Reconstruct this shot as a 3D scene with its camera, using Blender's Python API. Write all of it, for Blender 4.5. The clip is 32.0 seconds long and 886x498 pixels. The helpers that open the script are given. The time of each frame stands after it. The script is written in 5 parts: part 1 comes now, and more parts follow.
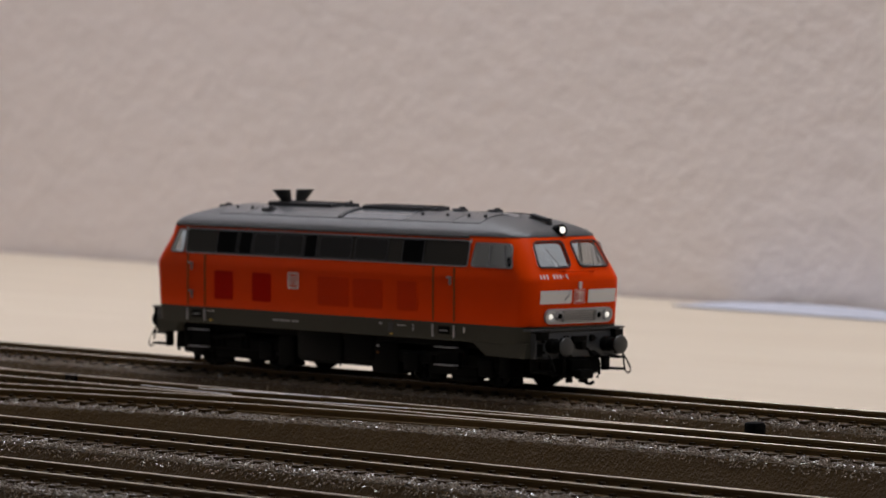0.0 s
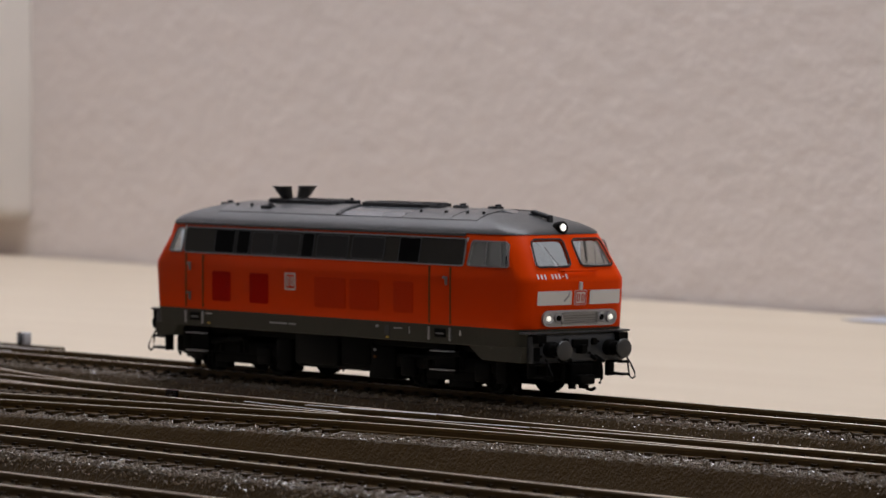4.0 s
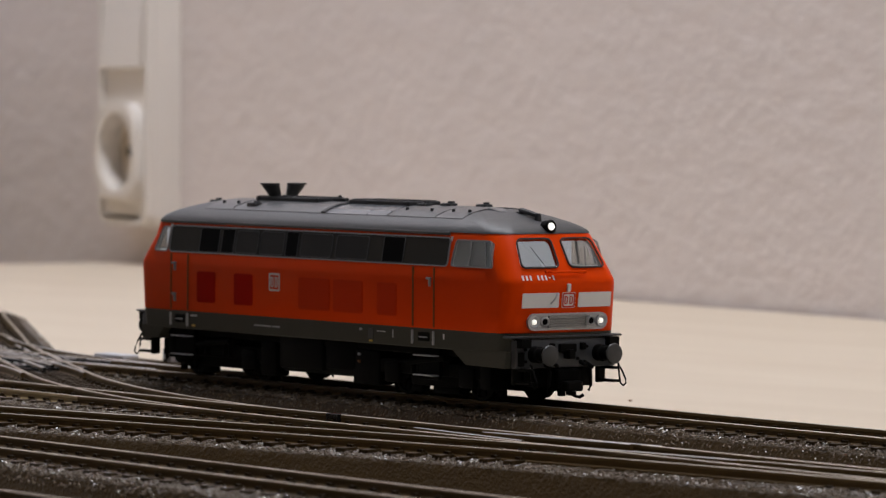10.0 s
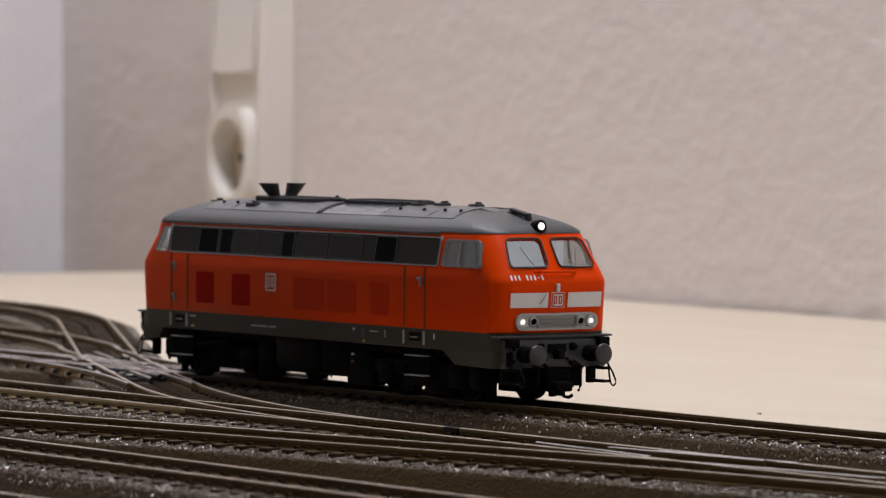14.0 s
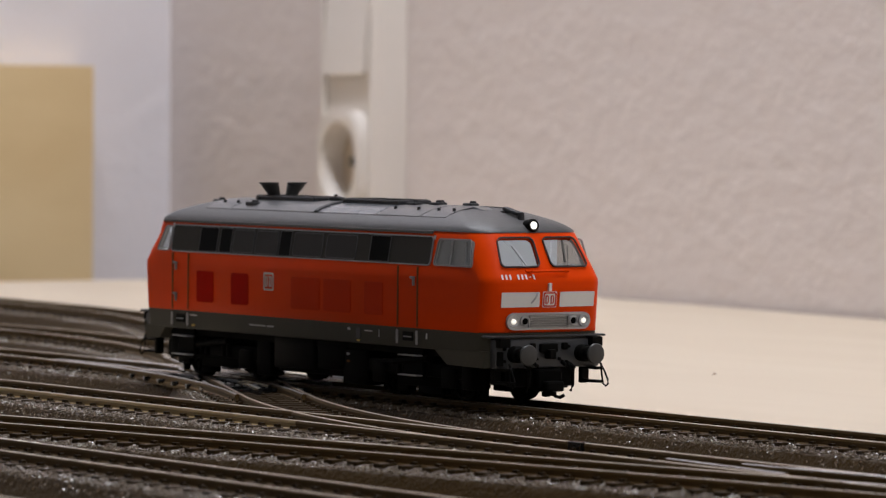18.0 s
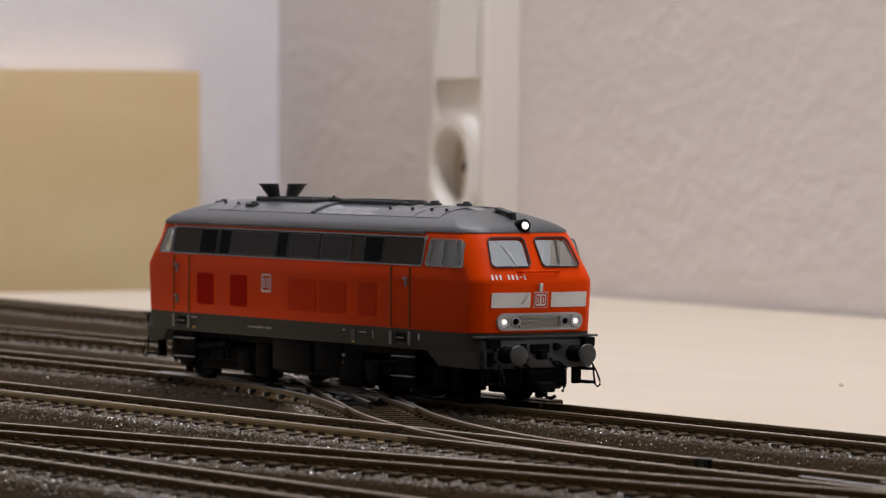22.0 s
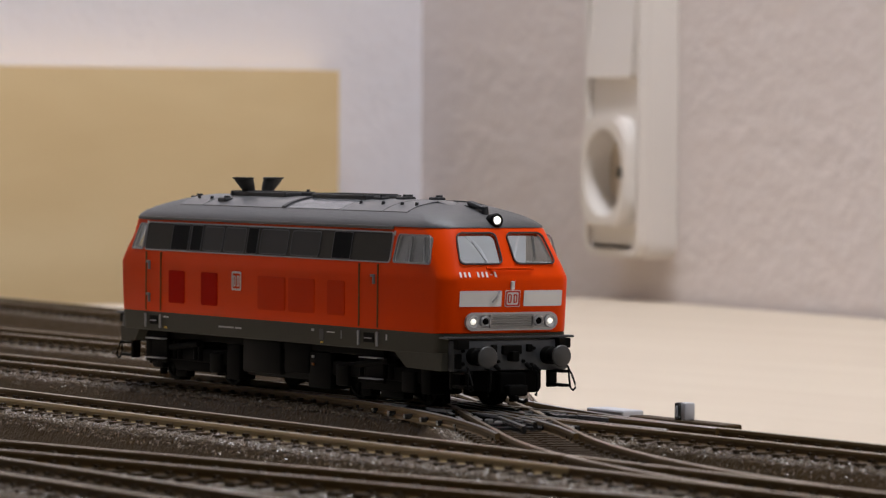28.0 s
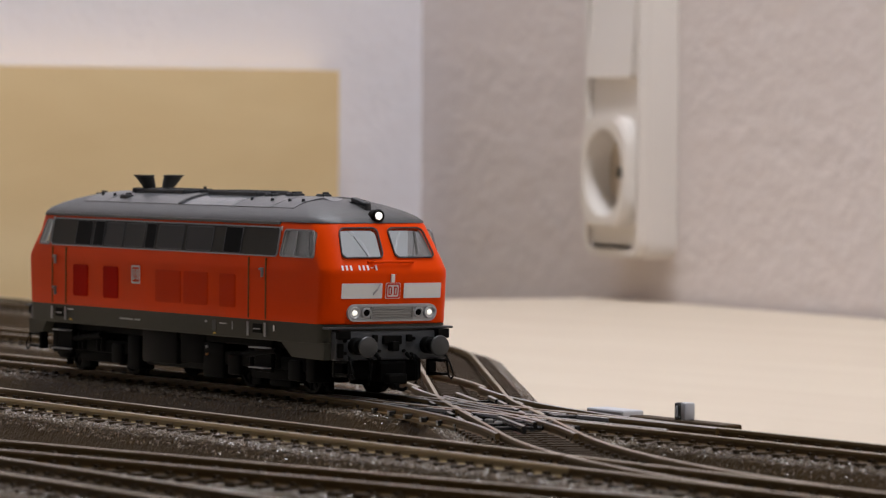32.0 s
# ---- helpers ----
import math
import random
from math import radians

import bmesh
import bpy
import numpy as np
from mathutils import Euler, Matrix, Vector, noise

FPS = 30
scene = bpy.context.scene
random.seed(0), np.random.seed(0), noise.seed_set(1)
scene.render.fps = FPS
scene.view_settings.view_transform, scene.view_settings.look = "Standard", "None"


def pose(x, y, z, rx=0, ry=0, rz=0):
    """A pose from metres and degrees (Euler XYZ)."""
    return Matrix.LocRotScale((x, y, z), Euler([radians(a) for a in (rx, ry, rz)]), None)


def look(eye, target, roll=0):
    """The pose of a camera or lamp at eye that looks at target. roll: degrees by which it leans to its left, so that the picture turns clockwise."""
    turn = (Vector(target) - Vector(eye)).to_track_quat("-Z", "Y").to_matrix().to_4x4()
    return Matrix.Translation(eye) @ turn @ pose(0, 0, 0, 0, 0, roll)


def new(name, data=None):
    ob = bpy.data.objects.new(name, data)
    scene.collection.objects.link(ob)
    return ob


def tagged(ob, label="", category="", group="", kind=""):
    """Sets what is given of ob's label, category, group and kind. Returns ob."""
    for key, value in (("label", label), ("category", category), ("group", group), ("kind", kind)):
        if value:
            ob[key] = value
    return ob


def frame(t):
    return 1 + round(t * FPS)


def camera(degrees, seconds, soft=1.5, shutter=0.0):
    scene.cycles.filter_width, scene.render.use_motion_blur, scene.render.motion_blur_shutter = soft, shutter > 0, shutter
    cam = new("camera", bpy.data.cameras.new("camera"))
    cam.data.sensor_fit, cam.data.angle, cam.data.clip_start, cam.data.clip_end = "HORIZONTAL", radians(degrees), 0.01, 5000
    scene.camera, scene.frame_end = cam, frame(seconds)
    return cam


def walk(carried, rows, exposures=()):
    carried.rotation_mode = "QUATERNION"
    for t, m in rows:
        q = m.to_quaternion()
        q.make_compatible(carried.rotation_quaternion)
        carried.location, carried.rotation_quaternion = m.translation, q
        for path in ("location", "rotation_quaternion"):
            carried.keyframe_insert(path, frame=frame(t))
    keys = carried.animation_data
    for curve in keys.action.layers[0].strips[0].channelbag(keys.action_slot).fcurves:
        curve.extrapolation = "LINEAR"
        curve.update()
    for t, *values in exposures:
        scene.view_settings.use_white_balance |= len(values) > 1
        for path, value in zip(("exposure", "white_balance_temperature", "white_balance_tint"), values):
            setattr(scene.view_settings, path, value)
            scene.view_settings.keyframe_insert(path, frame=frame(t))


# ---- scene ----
cam = camera(10.792, 32.0, 1.25)
cam.data.dof.use_dof = True
cam.data.dof.focus_distance = 1.12
cam.data.dof.aperture_fstop = 52.0
walk(cam, [
    (0, look((1.0505, -0.8672, 0.0902), (0.2890, -0.2202, 0.0508), 0.07)),
    (1, look((1.0305, -0.8400, 0.0883), (0.2607, -0.2029, 0.0496), 0.08)),
    (2, look((1.0086, -0.8089, 0.0852), (0.2294, -0.1834, 0.0480), 0.12)),
    (3, look((0.9937, -0.7929, 0.0832), (0.2087, -0.1745, 0.0472), 0.10)),
    (6, look((0.9432, -0.7548, 0.0791), (0.1466, -0.1512, 0.0456), 0.13)),
    (7, look((0.9262, -0.7440, 0.0784), (0.1267, -0.1444, 0.0452), 0.18)),
    (8, look((0.9093, -0.7339, 0.0775), (0.1068, -0.1381, 0.0448), 0.21)),
    (9, look((0.8913, -0.7227, 0.0767), (0.0857, -0.1312, 0.0444), 0.28)),
    (10, look((0.8733, -0.7118, 0.0760), (0.0648, -0.1242, 0.0440), 0.32)),
    (11, look((0.8634, -0.7041, 0.0751), (0.0509, -0.1219, 0.0438), 0.32)),
    (12, look((0.8540, -0.6985, 0.0746), (0.0382, -0.1210, 0.0437), 0.33)),
    (13, look((0.8436, -0.6923, 0.0741), (0.0246, -0.1193, 0.0436), 0.31)),
    (14, look((0.8326, -0.6848, 0.0735), (0.0099, -0.1170, 0.0435), 0.38)),
    (17, look((0.7998, -0.6648, 0.0721), (-0.0327, -0.1115, 0.0430), 0.46)),
    (18, look((0.7872, -0.6577, 0.0715), (-0.0484, -0.1091, 0.0429), 0.44)),
    (19, look((0.7792, -0.6527, 0.0711), (-0.0597, -0.1092, 0.0429), 0.41)),
    (20, look((0.7734, -0.6491, 0.0708), (-0.0686, -0.1103, 0.0431), 0.40)),
    (21, look((0.7602, -0.6413, 0.0703), (-0.0849, -0.1073, 0.0429), 0.37)),
    (22, look((0.7422, -0.6304, 0.0694), (-0.1061, -0.1016, 0.0426), 0.27)),
    (23, look((0.7184, -0.6161, 0.0684), (-0.1332, -0.0927, 0.0421), 0.25)),
    (24, look((0.6928, -0.6010, 0.0674), (-0.1623, -0.0832, 0.0417), 0.17)),
    (25, look((0.6748, -0.5902, 0.0664), (-0.1837, -0.0780, 0.0413), 0.16)),
    (27.3, look((0.6274, -0.5643, 0.0638), (-0.2367, -0.0616, 0.0398), 0.40)),
    (28.5, look((0.6274, -0.5643, 0.0638), (-0.2367, -0.0616, 0.0398), 0.40)),
    (32, look((0.6274, -0.5643, 0.0638), (-0.2367, -0.0616, 0.0398), 0.40)),
], [(0, -0.24), (3, -0.24), (9, -0.22), (10.5, -0.16), (12, -0.09), (14, -0.05), (20, -0.04), (25, -0.04), (32, -0.04)])

# ---- world and light ----
world = bpy.data.worlds.new("room_dusk")
scene.world = world
world.use_nodes = True
world.node_tree.nodes["Background"].inputs[0].default_value = (0.75, 0.8, 1.0, 1)
world.node_tree.nodes["Background"].inputs[1].default_value = 0.05


def tube_lamp(name, eye, length, width, power, colour):
    """A long strip lamp under the ceiling, along x, that shines downwards."""
    data = bpy.data.lights.new(name, "AREA")
    data.shape, data.size, data.size_y, data.energy, data.color = "RECTANGLE", length, width, power, colour
    ob = new(name, data)
    ob.location = eye
    return ob


tube_lamp("ceiling_tube_light", (-0.34, 0.08, 1.68), 2.1, 0.12, 33.5, (0.955, 0.985, 1.06))
# Fill light added to brighten the locomotive's front; no known source there.
fill_tube = tube_lamp("fill_tube_light", (2.75, -0.95, 1.66), 1.2, 0.1, 22.0, (0.97, 0.98, 1.04))
fill_tube.rotation_euler = (0, 0, radians(90))

# ---- materials ----


def material(name, colour, rough=0.5, metal=0.0, spec=0.5, grain=0.0, grain_scale=400.0, stain=0.0, stain_scale=30.0,
             bump=0.0, bump_scale=900.0, coat=0.0, emit=0.0, object_random=0.0, alpha=1.0, trans=0.0, colour2=None):
    m = bpy.data.materials.new(name)
    m.use_nodes = True
    nt = m.node_tree
    b = nt.nodes["Principled BSDF"]
    b.inputs["Base Color"].default_value = (*colour, 1)
    b.inputs["Roughness"].default_value = rough
    b.inputs["Metallic"].default_value = metal
    b.inputs["Specular IOR Level"].default_value = spec
    b.inputs["Coat Weight"].default_value = coat
    b.inputs["Transmission Weight"].default_value = trans
    if emit:
        b.inputs["Emission Color"].default_value = (*colour, 1)
        b.inputs["Emission Strength"].default_value = emit
    tc = nt.nodes.new("ShaderNodeTexCoord")
    last = None
    if grain or stain or object_random:
        mix = nt.nodes.new("ShaderNodeMix")
        mix.data_type = "RGBA"
        c2 = colour2 or tuple(c * 0.45 for c in colour)
        mix.inputs["A"].default_value = (*colour, 1)
        mix.inputs["B"].default_value = (*c2, 1)
        n1 = nt.nodes.new("ShaderNodeTexNoise")
        n1.inputs["Scale"].default_value, n1.inputs["Detail"].default_value = grain_scale, 6
        n2 = nt.nodes.new("ShaderNodeTexNoise")
        n2.inputs["Scale"].default_value, n2.inputs["Detail"].default_value = stain_scale, 4
        nt.links.new(tc.outputs["Object"], n1.inputs["Vector"])
        nt.links.new(tc.outputs["Object"], n2.inputs["Vector"])
        m1 = nt.nodes.new("ShaderNodeMath")
        m1.operation = "MULTIPLY"
        nt.links.new(n1.outputs["Fac"], m1.inputs[0])
        m1.inputs[1].default_value = grain
        m2 = nt.nodes.new("ShaderNodeMath")
        m2.operation = "MULTIPLY_ADD"
        nt.links.new(n2.outputs["Fac"], m2.inputs[0])
        m2.inputs[1].default_value = stain
        nt.links.new(m1.outputs[0], m2.inputs[2])
        last = m2
        if object_random:
            info = nt.nodes.new("ShaderNodeObjectInfo")
            m3 = nt.nodes.new("ShaderNodeMath")
            m3.operation = "MULTIPLY_ADD"
            nt.links.new(info.outputs["Random"], m3.inputs[0])
            m3.inputs[1].default_value = object_random
            nt.links.new(m2.outputs[0], m3.inputs[2])
            last = m3
        last.use_clamp = True
        nt.links.new(last.outputs[0], mix.inputs["Factor"])
        nt.links.new(mix.outputs["Result"], b.inputs["Base Color"])
    if bump:
        n3 = nt.nodes.new("ShaderNodeTexNoise")
        n3.inputs["Scale"].default_value, n3.inputs["Detail"].default_value = bump_scale, 5
        nt.links.new(tc.outputs["Object"], n3.inputs["Vector"])
        bp = nt.nodes.new("ShaderNodeBump")
        bp.inputs["Strength"].default_value = 1.0
        bp.inputs["Distance"].default_value = bump
        nt.links.new(n3.outputs["Fac"], bp.inputs["Height"])
        nt.links.new(bp.outputs["Normal"], b.inputs["Normal"])
    return m


M_RED = material("traffic_red_lacquer", (0.75, 0.055, 0.001), 0.4, spec=0.045, grain=0.10, grain_scale=900, stain=0.12, stain_scale=60, bump=0.00001, bump_scale=3000)
# Body red taken a little darker, with the grilles' shade in the colour.
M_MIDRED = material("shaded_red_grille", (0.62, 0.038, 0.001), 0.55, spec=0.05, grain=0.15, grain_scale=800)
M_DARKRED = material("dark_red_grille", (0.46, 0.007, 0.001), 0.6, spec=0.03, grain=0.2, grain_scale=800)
M_ROOF = material("roof_grey_paint", (0.080, 0.079, 0.081), 0.42, grain=0.6, grain_scale=2200, stain=0.25, stain_scale=90, bump=0.00009, bump_scale=2600)
M_HATCH = material("satin_grey_hatch", (0.155, 0.16, 0.172), 0.2, spec=0.7, grain=0.3, grain_scale=900, stain=0.25, stain_scale=80)
M_COVER = material("satin_roof_cover", (0.105, 0.106, 0.110), 0.3, spec=0.5, grain=0.4, grain_scale=1400, stain=0.3, stain_scale=80, bump=0.00004, bump_scale=2600)
# Pale glow for the cab windows: front light guide and added rear plate.
M_CABGLOW = material("pale_cab_glow", (0.86, 0.88, 0.95), 0.3, emit=0.34, grain=0.5, grain_scale=250, stain=0.5, stain_scale=160, bump=0.0002, bump_scale=300)
M_CABIN = material("pale_cab_interior", (0.72, 0.70, 0.66), 0.6, grain=0.3, grain_scale=300)
M_ROOFDARK = material("dark_roof_grille", (0.020, 0.020, 0.023), 0.55, grain=0.3, grain_scale=900)
M_HOOD = material("weathered_exhaust_metal", (0.034, 0.033, 0.031), 0.5, spec=0.4, grain=0.6, grain_scale=600, stain=0.4, stain_scale=200)
M_SKIRT = material("umbra_grey_paint", (0.064, 0.062, 0.049), 0.5, spec=0.12, grain=0.25, grain_scale=900, stain=0.25, stain_scale=70)
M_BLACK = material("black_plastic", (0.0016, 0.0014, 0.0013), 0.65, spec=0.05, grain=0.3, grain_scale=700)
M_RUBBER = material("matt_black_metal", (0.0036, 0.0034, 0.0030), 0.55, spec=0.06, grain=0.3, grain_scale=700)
M_WHITE = material("light_grey_print", (0.72, 0.71, 0.69), 0.5, grain=0.12, grain_scale=900)
M_LOGO = material("logo_red_print", (0.55, 0.03, 0.01), 0.5, grain=0.1)
M_TRIM = material("aluminium_trim", (0.25, 0.25, 0.25), 0.4, metal=0.5, grain=0.2, grain_scale=900)
M_GLASSDARK = material("tinted_window_plastic", (0.0016, 0.0015, 0.0015), 0.3, spec=0.02, grain=0.3, grain_scale=60)
M_LOUVRE = material("dark_window_louvre", (0.024, 0.0215, 0.0165), 0.5, spec=0.12, grain=0.4, grain_scale=500)
M_CAB = material("cab_window_glass", (0.30, 0.30, 0.31), 0.08, spec=0.7, grain=0.6, grain_scale=120, stain=0.4, stain_scale=200, colour2=(0.06, 0.06, 0.065))
M_BANDPANE = material("dull_band_glazing", (0.012, 0.0108, 0.0086), 0.3, spec=0.12, grain=0.3, grain_scale=200)
M_GASKET = material("rubber_gasket", (0.02, 0.02, 0.022), 0.5, grain=0.2)
M_LENS = material("lit_headlight_lens", (1.0, 0.97, 0.90), 0.2, emit=1.25)
M_LENSDIM = material("headlight_lens_glow", (1.0, 0.96, 0.86), 0.2, emit=0.85)
M_SILVER = material("silver_lamp_surround", (0.42, 0.42, 0.43), 0.38, metal=0.3, grain=0.25, grain_scale=800)
M_BUFFER = material("buffer_plate_steel", (0.050, 0.050, 0.049), 0.45, metal=0.2, grain=0.3, grain_scale=600)
M_BEAM = material("grey_beam_paint", (0.058, 0.061, 0.066), 0.4, spec=0.4, grain=0.45, grain_scale=700, stain=0.4, stain_scale=150)
M_YELLOW = material("yellow_print", (0.65, 0.42, 0.05), 0.5, grain=0.1)
M_GOLD = material("brass_door_edge", (0.17, 0.07, 0.02), 0.5, spec=0.08, grain=0.3)
M_BED = material("dark_brown_ballast_plastic", (0.062, 0.038, 0.015), 0.42, spec=0.08, grain=0.5, grain_scale=700, stain=0.35, stain_scale=80, bump=0.0004, bump_scale=1100)
M_GRAVEL = material("glossy_dark_gravel", (0.19, 0.142, 0.097), 0.27, spec=1.0, grain=0.5, grain_scale=500, stain=0.3, stain_scale=60)
M_SLEEPER = material("brown_sleeper_plastic", (0.048, 0.029, 0.012), 0.5, spec=0.08, grain=0.5, grain_scale=1200, stain=0.3, stain_scale=100, object_random=0.25)
M_RAIL = material("rail_web_brown", (0.135, 0.082, 0.030), 0.5, spec=0.1, grain=0.4, grain_scale=500, stain=0.3, stain_scale=40)
M_RAILTOP = material("worn_nickel_rail_head", (0.66, 0.575, 0.45), 0.3, metal=0.9, grain=0.5, grain_scale=350, stain=0.4, stain_scale=25)
M_BLADE = material("bright_steel_blade", (0.62, 0.60, 0.58), 0.28, metal=0.8, grain=0.4, grain_scale=400, stain=0.4, stain_scale=60)
M_BRASS = material("bare_brass_rail_web", (0.46, 0.315, 0.115), 0.4, metal=0.0, grain=0.35, grain_scale=300, stain=0.4, stain_scale=30)
M_FROG = material("black_frog_plastic", (0.010, 0.010, 0.010), 0.25, spec=0.7, grain=0.3, grain_scale=500)
M_GREYBOX = material("light_grey_plastic", (0.50, 0.50, 0.53), 0.45, grain=0.15, grain_scale=300)
M_SWITCH = material("ivory_switch_plastic", (0.80, 0.745, 0.69), 0.35, grain=0.06, grain_scale=200, stain=0.08, stain_scale=20)
# Switch ivory darkened: the shade inside the socket well is in this colour.
M_DISH = material("shaded_ivory_recess", (0.60, 0.50, 0.38), 0.45, grain=0.1, grain_scale=100)
M_PAPER = material("pale_blue_paper", (0.47, 0.48, 0.55), 0.6, grain=0.06, grain_scale=100)
# Unseen floor and ceiling, kept dark so that little light bounces back.
M_FLOOR = material("dark_unseen_floor", (0.06, 0.045, 0.035), 0.6, grain=0.3, grain_scale=20, stain=0.3, stain_scale=3)
M_CEIL = material("dark_unseen_brown", (0.16, 0.11, 0.07), 0.8, grain=0.08, grain_scale=30)


def clear_glass(name, tint):
    m = bpy.data.materials.new(name)
    m.use_nodes = True
    nt = m.node_tree
    nt.nodes.remove(nt.nodes["Principled BSDF"])
    out = nt.nodes["Material Output"]
    clear = nt.nodes.new("ShaderNodeBsdfTransparent")
    clear.inputs["Color"].default_value = (*tint, 1)
    gloss = nt.nodes.new("ShaderNodeBsdfGlossy")
    gloss.inputs["Roughness"].default_value = 0.04
    edge = nt.nodes.new("ShaderNodeLayerWeight")
    edge.inputs["Blend"].default_value = 0.5
    power = nt.nodes.new("ShaderNodeMath")
    power.operation, power.inputs[1].default_value = "POWER", 4.0
    fres = nt.nodes.new("ShaderNodeMath")
    fres.operation, fres.inputs[1].default_value, fres.inputs[2].default_value = "MULTIPLY_ADD", 0.9, 0.04
    nt.links.new(edge.outputs["Facing"], power.inputs[0])
    nt.links.new(power.outputs[0], fres.inputs[0])
    mix = nt.nodes.new("ShaderNodeMixShader")
    nt.links.new(fres.outputs[0], mix.inputs[0])
    nt.links.new(clear.outputs[0], mix.inputs[1])
    nt.links.new(gloss.outputs[0], mix.inputs[2])
    nt.links.new(mix.outputs[0], out.inputs["Surface"])
    return m


M_CLEAR = clear_glass("clear_window_plastic", (0.86, 0.87, 0.87))


def wall_material(name, colour, rough_bump, colour2):
    m = bpy.data.materials.new(name)
    m.use_nodes = True
    nt = m.node_tree
    b = nt.nodes["Principled BSDF"]
    b.inputs["Roughness"].default_value = 0.85
    tc = nt.nodes.new("ShaderNodeTexCoord")
    n1 = nt.nodes.new("ShaderNodeTexNoise")
    n1.inputs["Scale"].default_value, n1.inputs["Detail"].default_value, n1.inputs["Roughness"].default_value = 85, 5, 0.55
    n2 = nt.nodes.new("ShaderNodeTexNoise")
    n2.inputs["Scale"].default_value, n2.inputs["Detail"].default_value = 5, 3
    mp = nt.nodes.new("ShaderNodeMapping")
    mp.inputs["Scale"].default_value = (0.75, 0.75, 1.0)
    nt.links.new(tc.outputs["Object"], mp.inputs["Vector"])
    for n in (n1, n2):
        nt.links.new(mp.outputs["Vector"], n.inputs["Vector"])
    mix = nt.nodes.new("ShaderNodeMix")
    mix.data_type = "RGBA"
    mix.inputs["A"].default_value, mix.inputs["B"].default_value = (*colour, 1), (*colour2, 1)
    nt.links.new(n2.outputs["Fac"], mix.inputs["Factor"])
    nt.links.new(mix.outputs["Result"], b.inputs["Base Color"])
    bp = nt.nodes.new("ShaderNodeBump")
    bp.inputs["Distance"].default_value = rough_bump
    nt.links.new(n1.outputs["Fac"], bp.inputs["Height"])
    nt.links.new(bp.outputs["Normal"], b.inputs["Normal"])
    return m


def wood_material(name, colour, colour2, stretch, scale, rough):
    m = bpy.data.materials.new(name)
    m.use_nodes = True
    nt = m.node_tree
    b = nt.nodes["Principled BSDF"]
    b.inputs["Roughness"].default_value = rough
    tc = nt.nodes.new("ShaderNodeTexCoord")
    mp = nt.nodes.new("ShaderNodeMapping")
    mp.inputs["Scale"].default_value = stretch
    n1 = nt.nodes.new("ShaderNodeTexNoise")
    n1.inputs["Scale"].default_value, n1.inputs["Detail"].default_value, n1.inputs["Distortion"].default_value = scale, 6, 0.6
    n2 = nt.nodes.new("ShaderNodeTexNoise")
    n2.inputs["Scale"].default_value, n2.inputs["Detail"].default_value = 4, 3
    nt.links.new(tc.outputs["Object"], mp.inputs["Vector"])
    nt.links.new(mp.outputs["Vector"], n1.inputs["Vector"])
    nt.links.new(mp.outputs["Vector"], n2.inputs["Vector"])
    add = nt.nodes.new("ShaderNodeMath")
    add.operation = "MULTIPLY_ADD"
    add.inputs[1].default_value = 0.6
    nt.links.new(n1.outputs["Fac"], add.inputs[0])
    h = nt.nodes.new("ShaderNodeMath")
    h.operation = "MULTIPLY"
    h.inputs[1].default_value = 0.45
    nt.links.new(n2.outputs["Fac"], h.inputs[0])
    nt.links.new(h.outputs[0], add.inputs[2])
    ramp = nt.nodes.new("ShaderNodeValToRGB")
    ramp.color_ramp.elements[0].position, ramp.color_ramp.elements[1].position = 0.3, 0.75
    ramp.color_ramp.elements[0].color, ramp.color_ramp.elements[1].color = (*colour, 1), (*colour2, 1)
    nt.links.new(add.outputs[0], ramp.inputs["Fac"])
    nt.links.new(ramp.outputs["Color"], b.inputs["Base Color"])
    bp = nt.nodes.new("ShaderNodeBump")
    bp.inputs["Distance"].default_value = 0.00006
    nt.links.new(n1.outputs["Fac"], bp.inputs["Height"])
    nt.links.new(bp.outputs["Normal"], b.inputs["Normal"])
    return m


M_WALL = wall_material("rough_plaster_warm_white", (0.765, 0.685, 0.652), 0.0013, (0.725, 0.65, 0.617))
M_WALL2 = wall_material("smooth_white_plaster", (0.85, 0.81, 0.83), 0.001, (0.81, 0.77, 0.79))
# Unseen walls behind the camera, dark to cut fill on the locomotive.
M_FARWALL = wall_material("dark_unseen_wall", (0.09, 0.075, 0.06), 0.001, (0.075, 0.06, 0.05))
M_TABLE = wood_material("pale_birch_plywood", (0.61, 0.52, 0.408), (0.555, 0.46, 0.352), (1.0, 5.0, 1.0), 6.0, 0.6)
M_BOARD = wood_material("yellow_birch_plywood", (0.90, 0.70, 0.395), (0.77, 0.56, 0.285), (1.0, 1.6, 5.0), 4.0, 0.5)

# ---- mesh helpers (sizes in millimetres) ----
MM = 0.001


def to_mesh(name, bm, mats, smooth=False):
    me = bpy.data.meshes.new(name)
    bm.normal_update()
    bm.to_mesh(me)
    bm.free()
    for m in mats if isinstance(mats, (list, tuple)) else [mats]:
        me.materials.append(m)
    if smooth:
        me.polygons.foreach_set("use_smooth", [True] * len(me.polygons))
        me.set_sharp_from_angle(angle=radians(35))
    return me


def part(name, bm, mats, parent=None, label="", smooth=False):
    ob = new(name, to_mesh(name, bm, mats, smooth))
    if parent is not None:
        ob.parent = parent
    if label:
        tagged(ob, label)
    return ob


def root(name, label, category, group="", kind="", at=(0, 0, 0)):
    ob = new(name)
    ob.empty_display_size = 0.01
    ob.location = at
    return tagged(ob, label, category, group, kind)


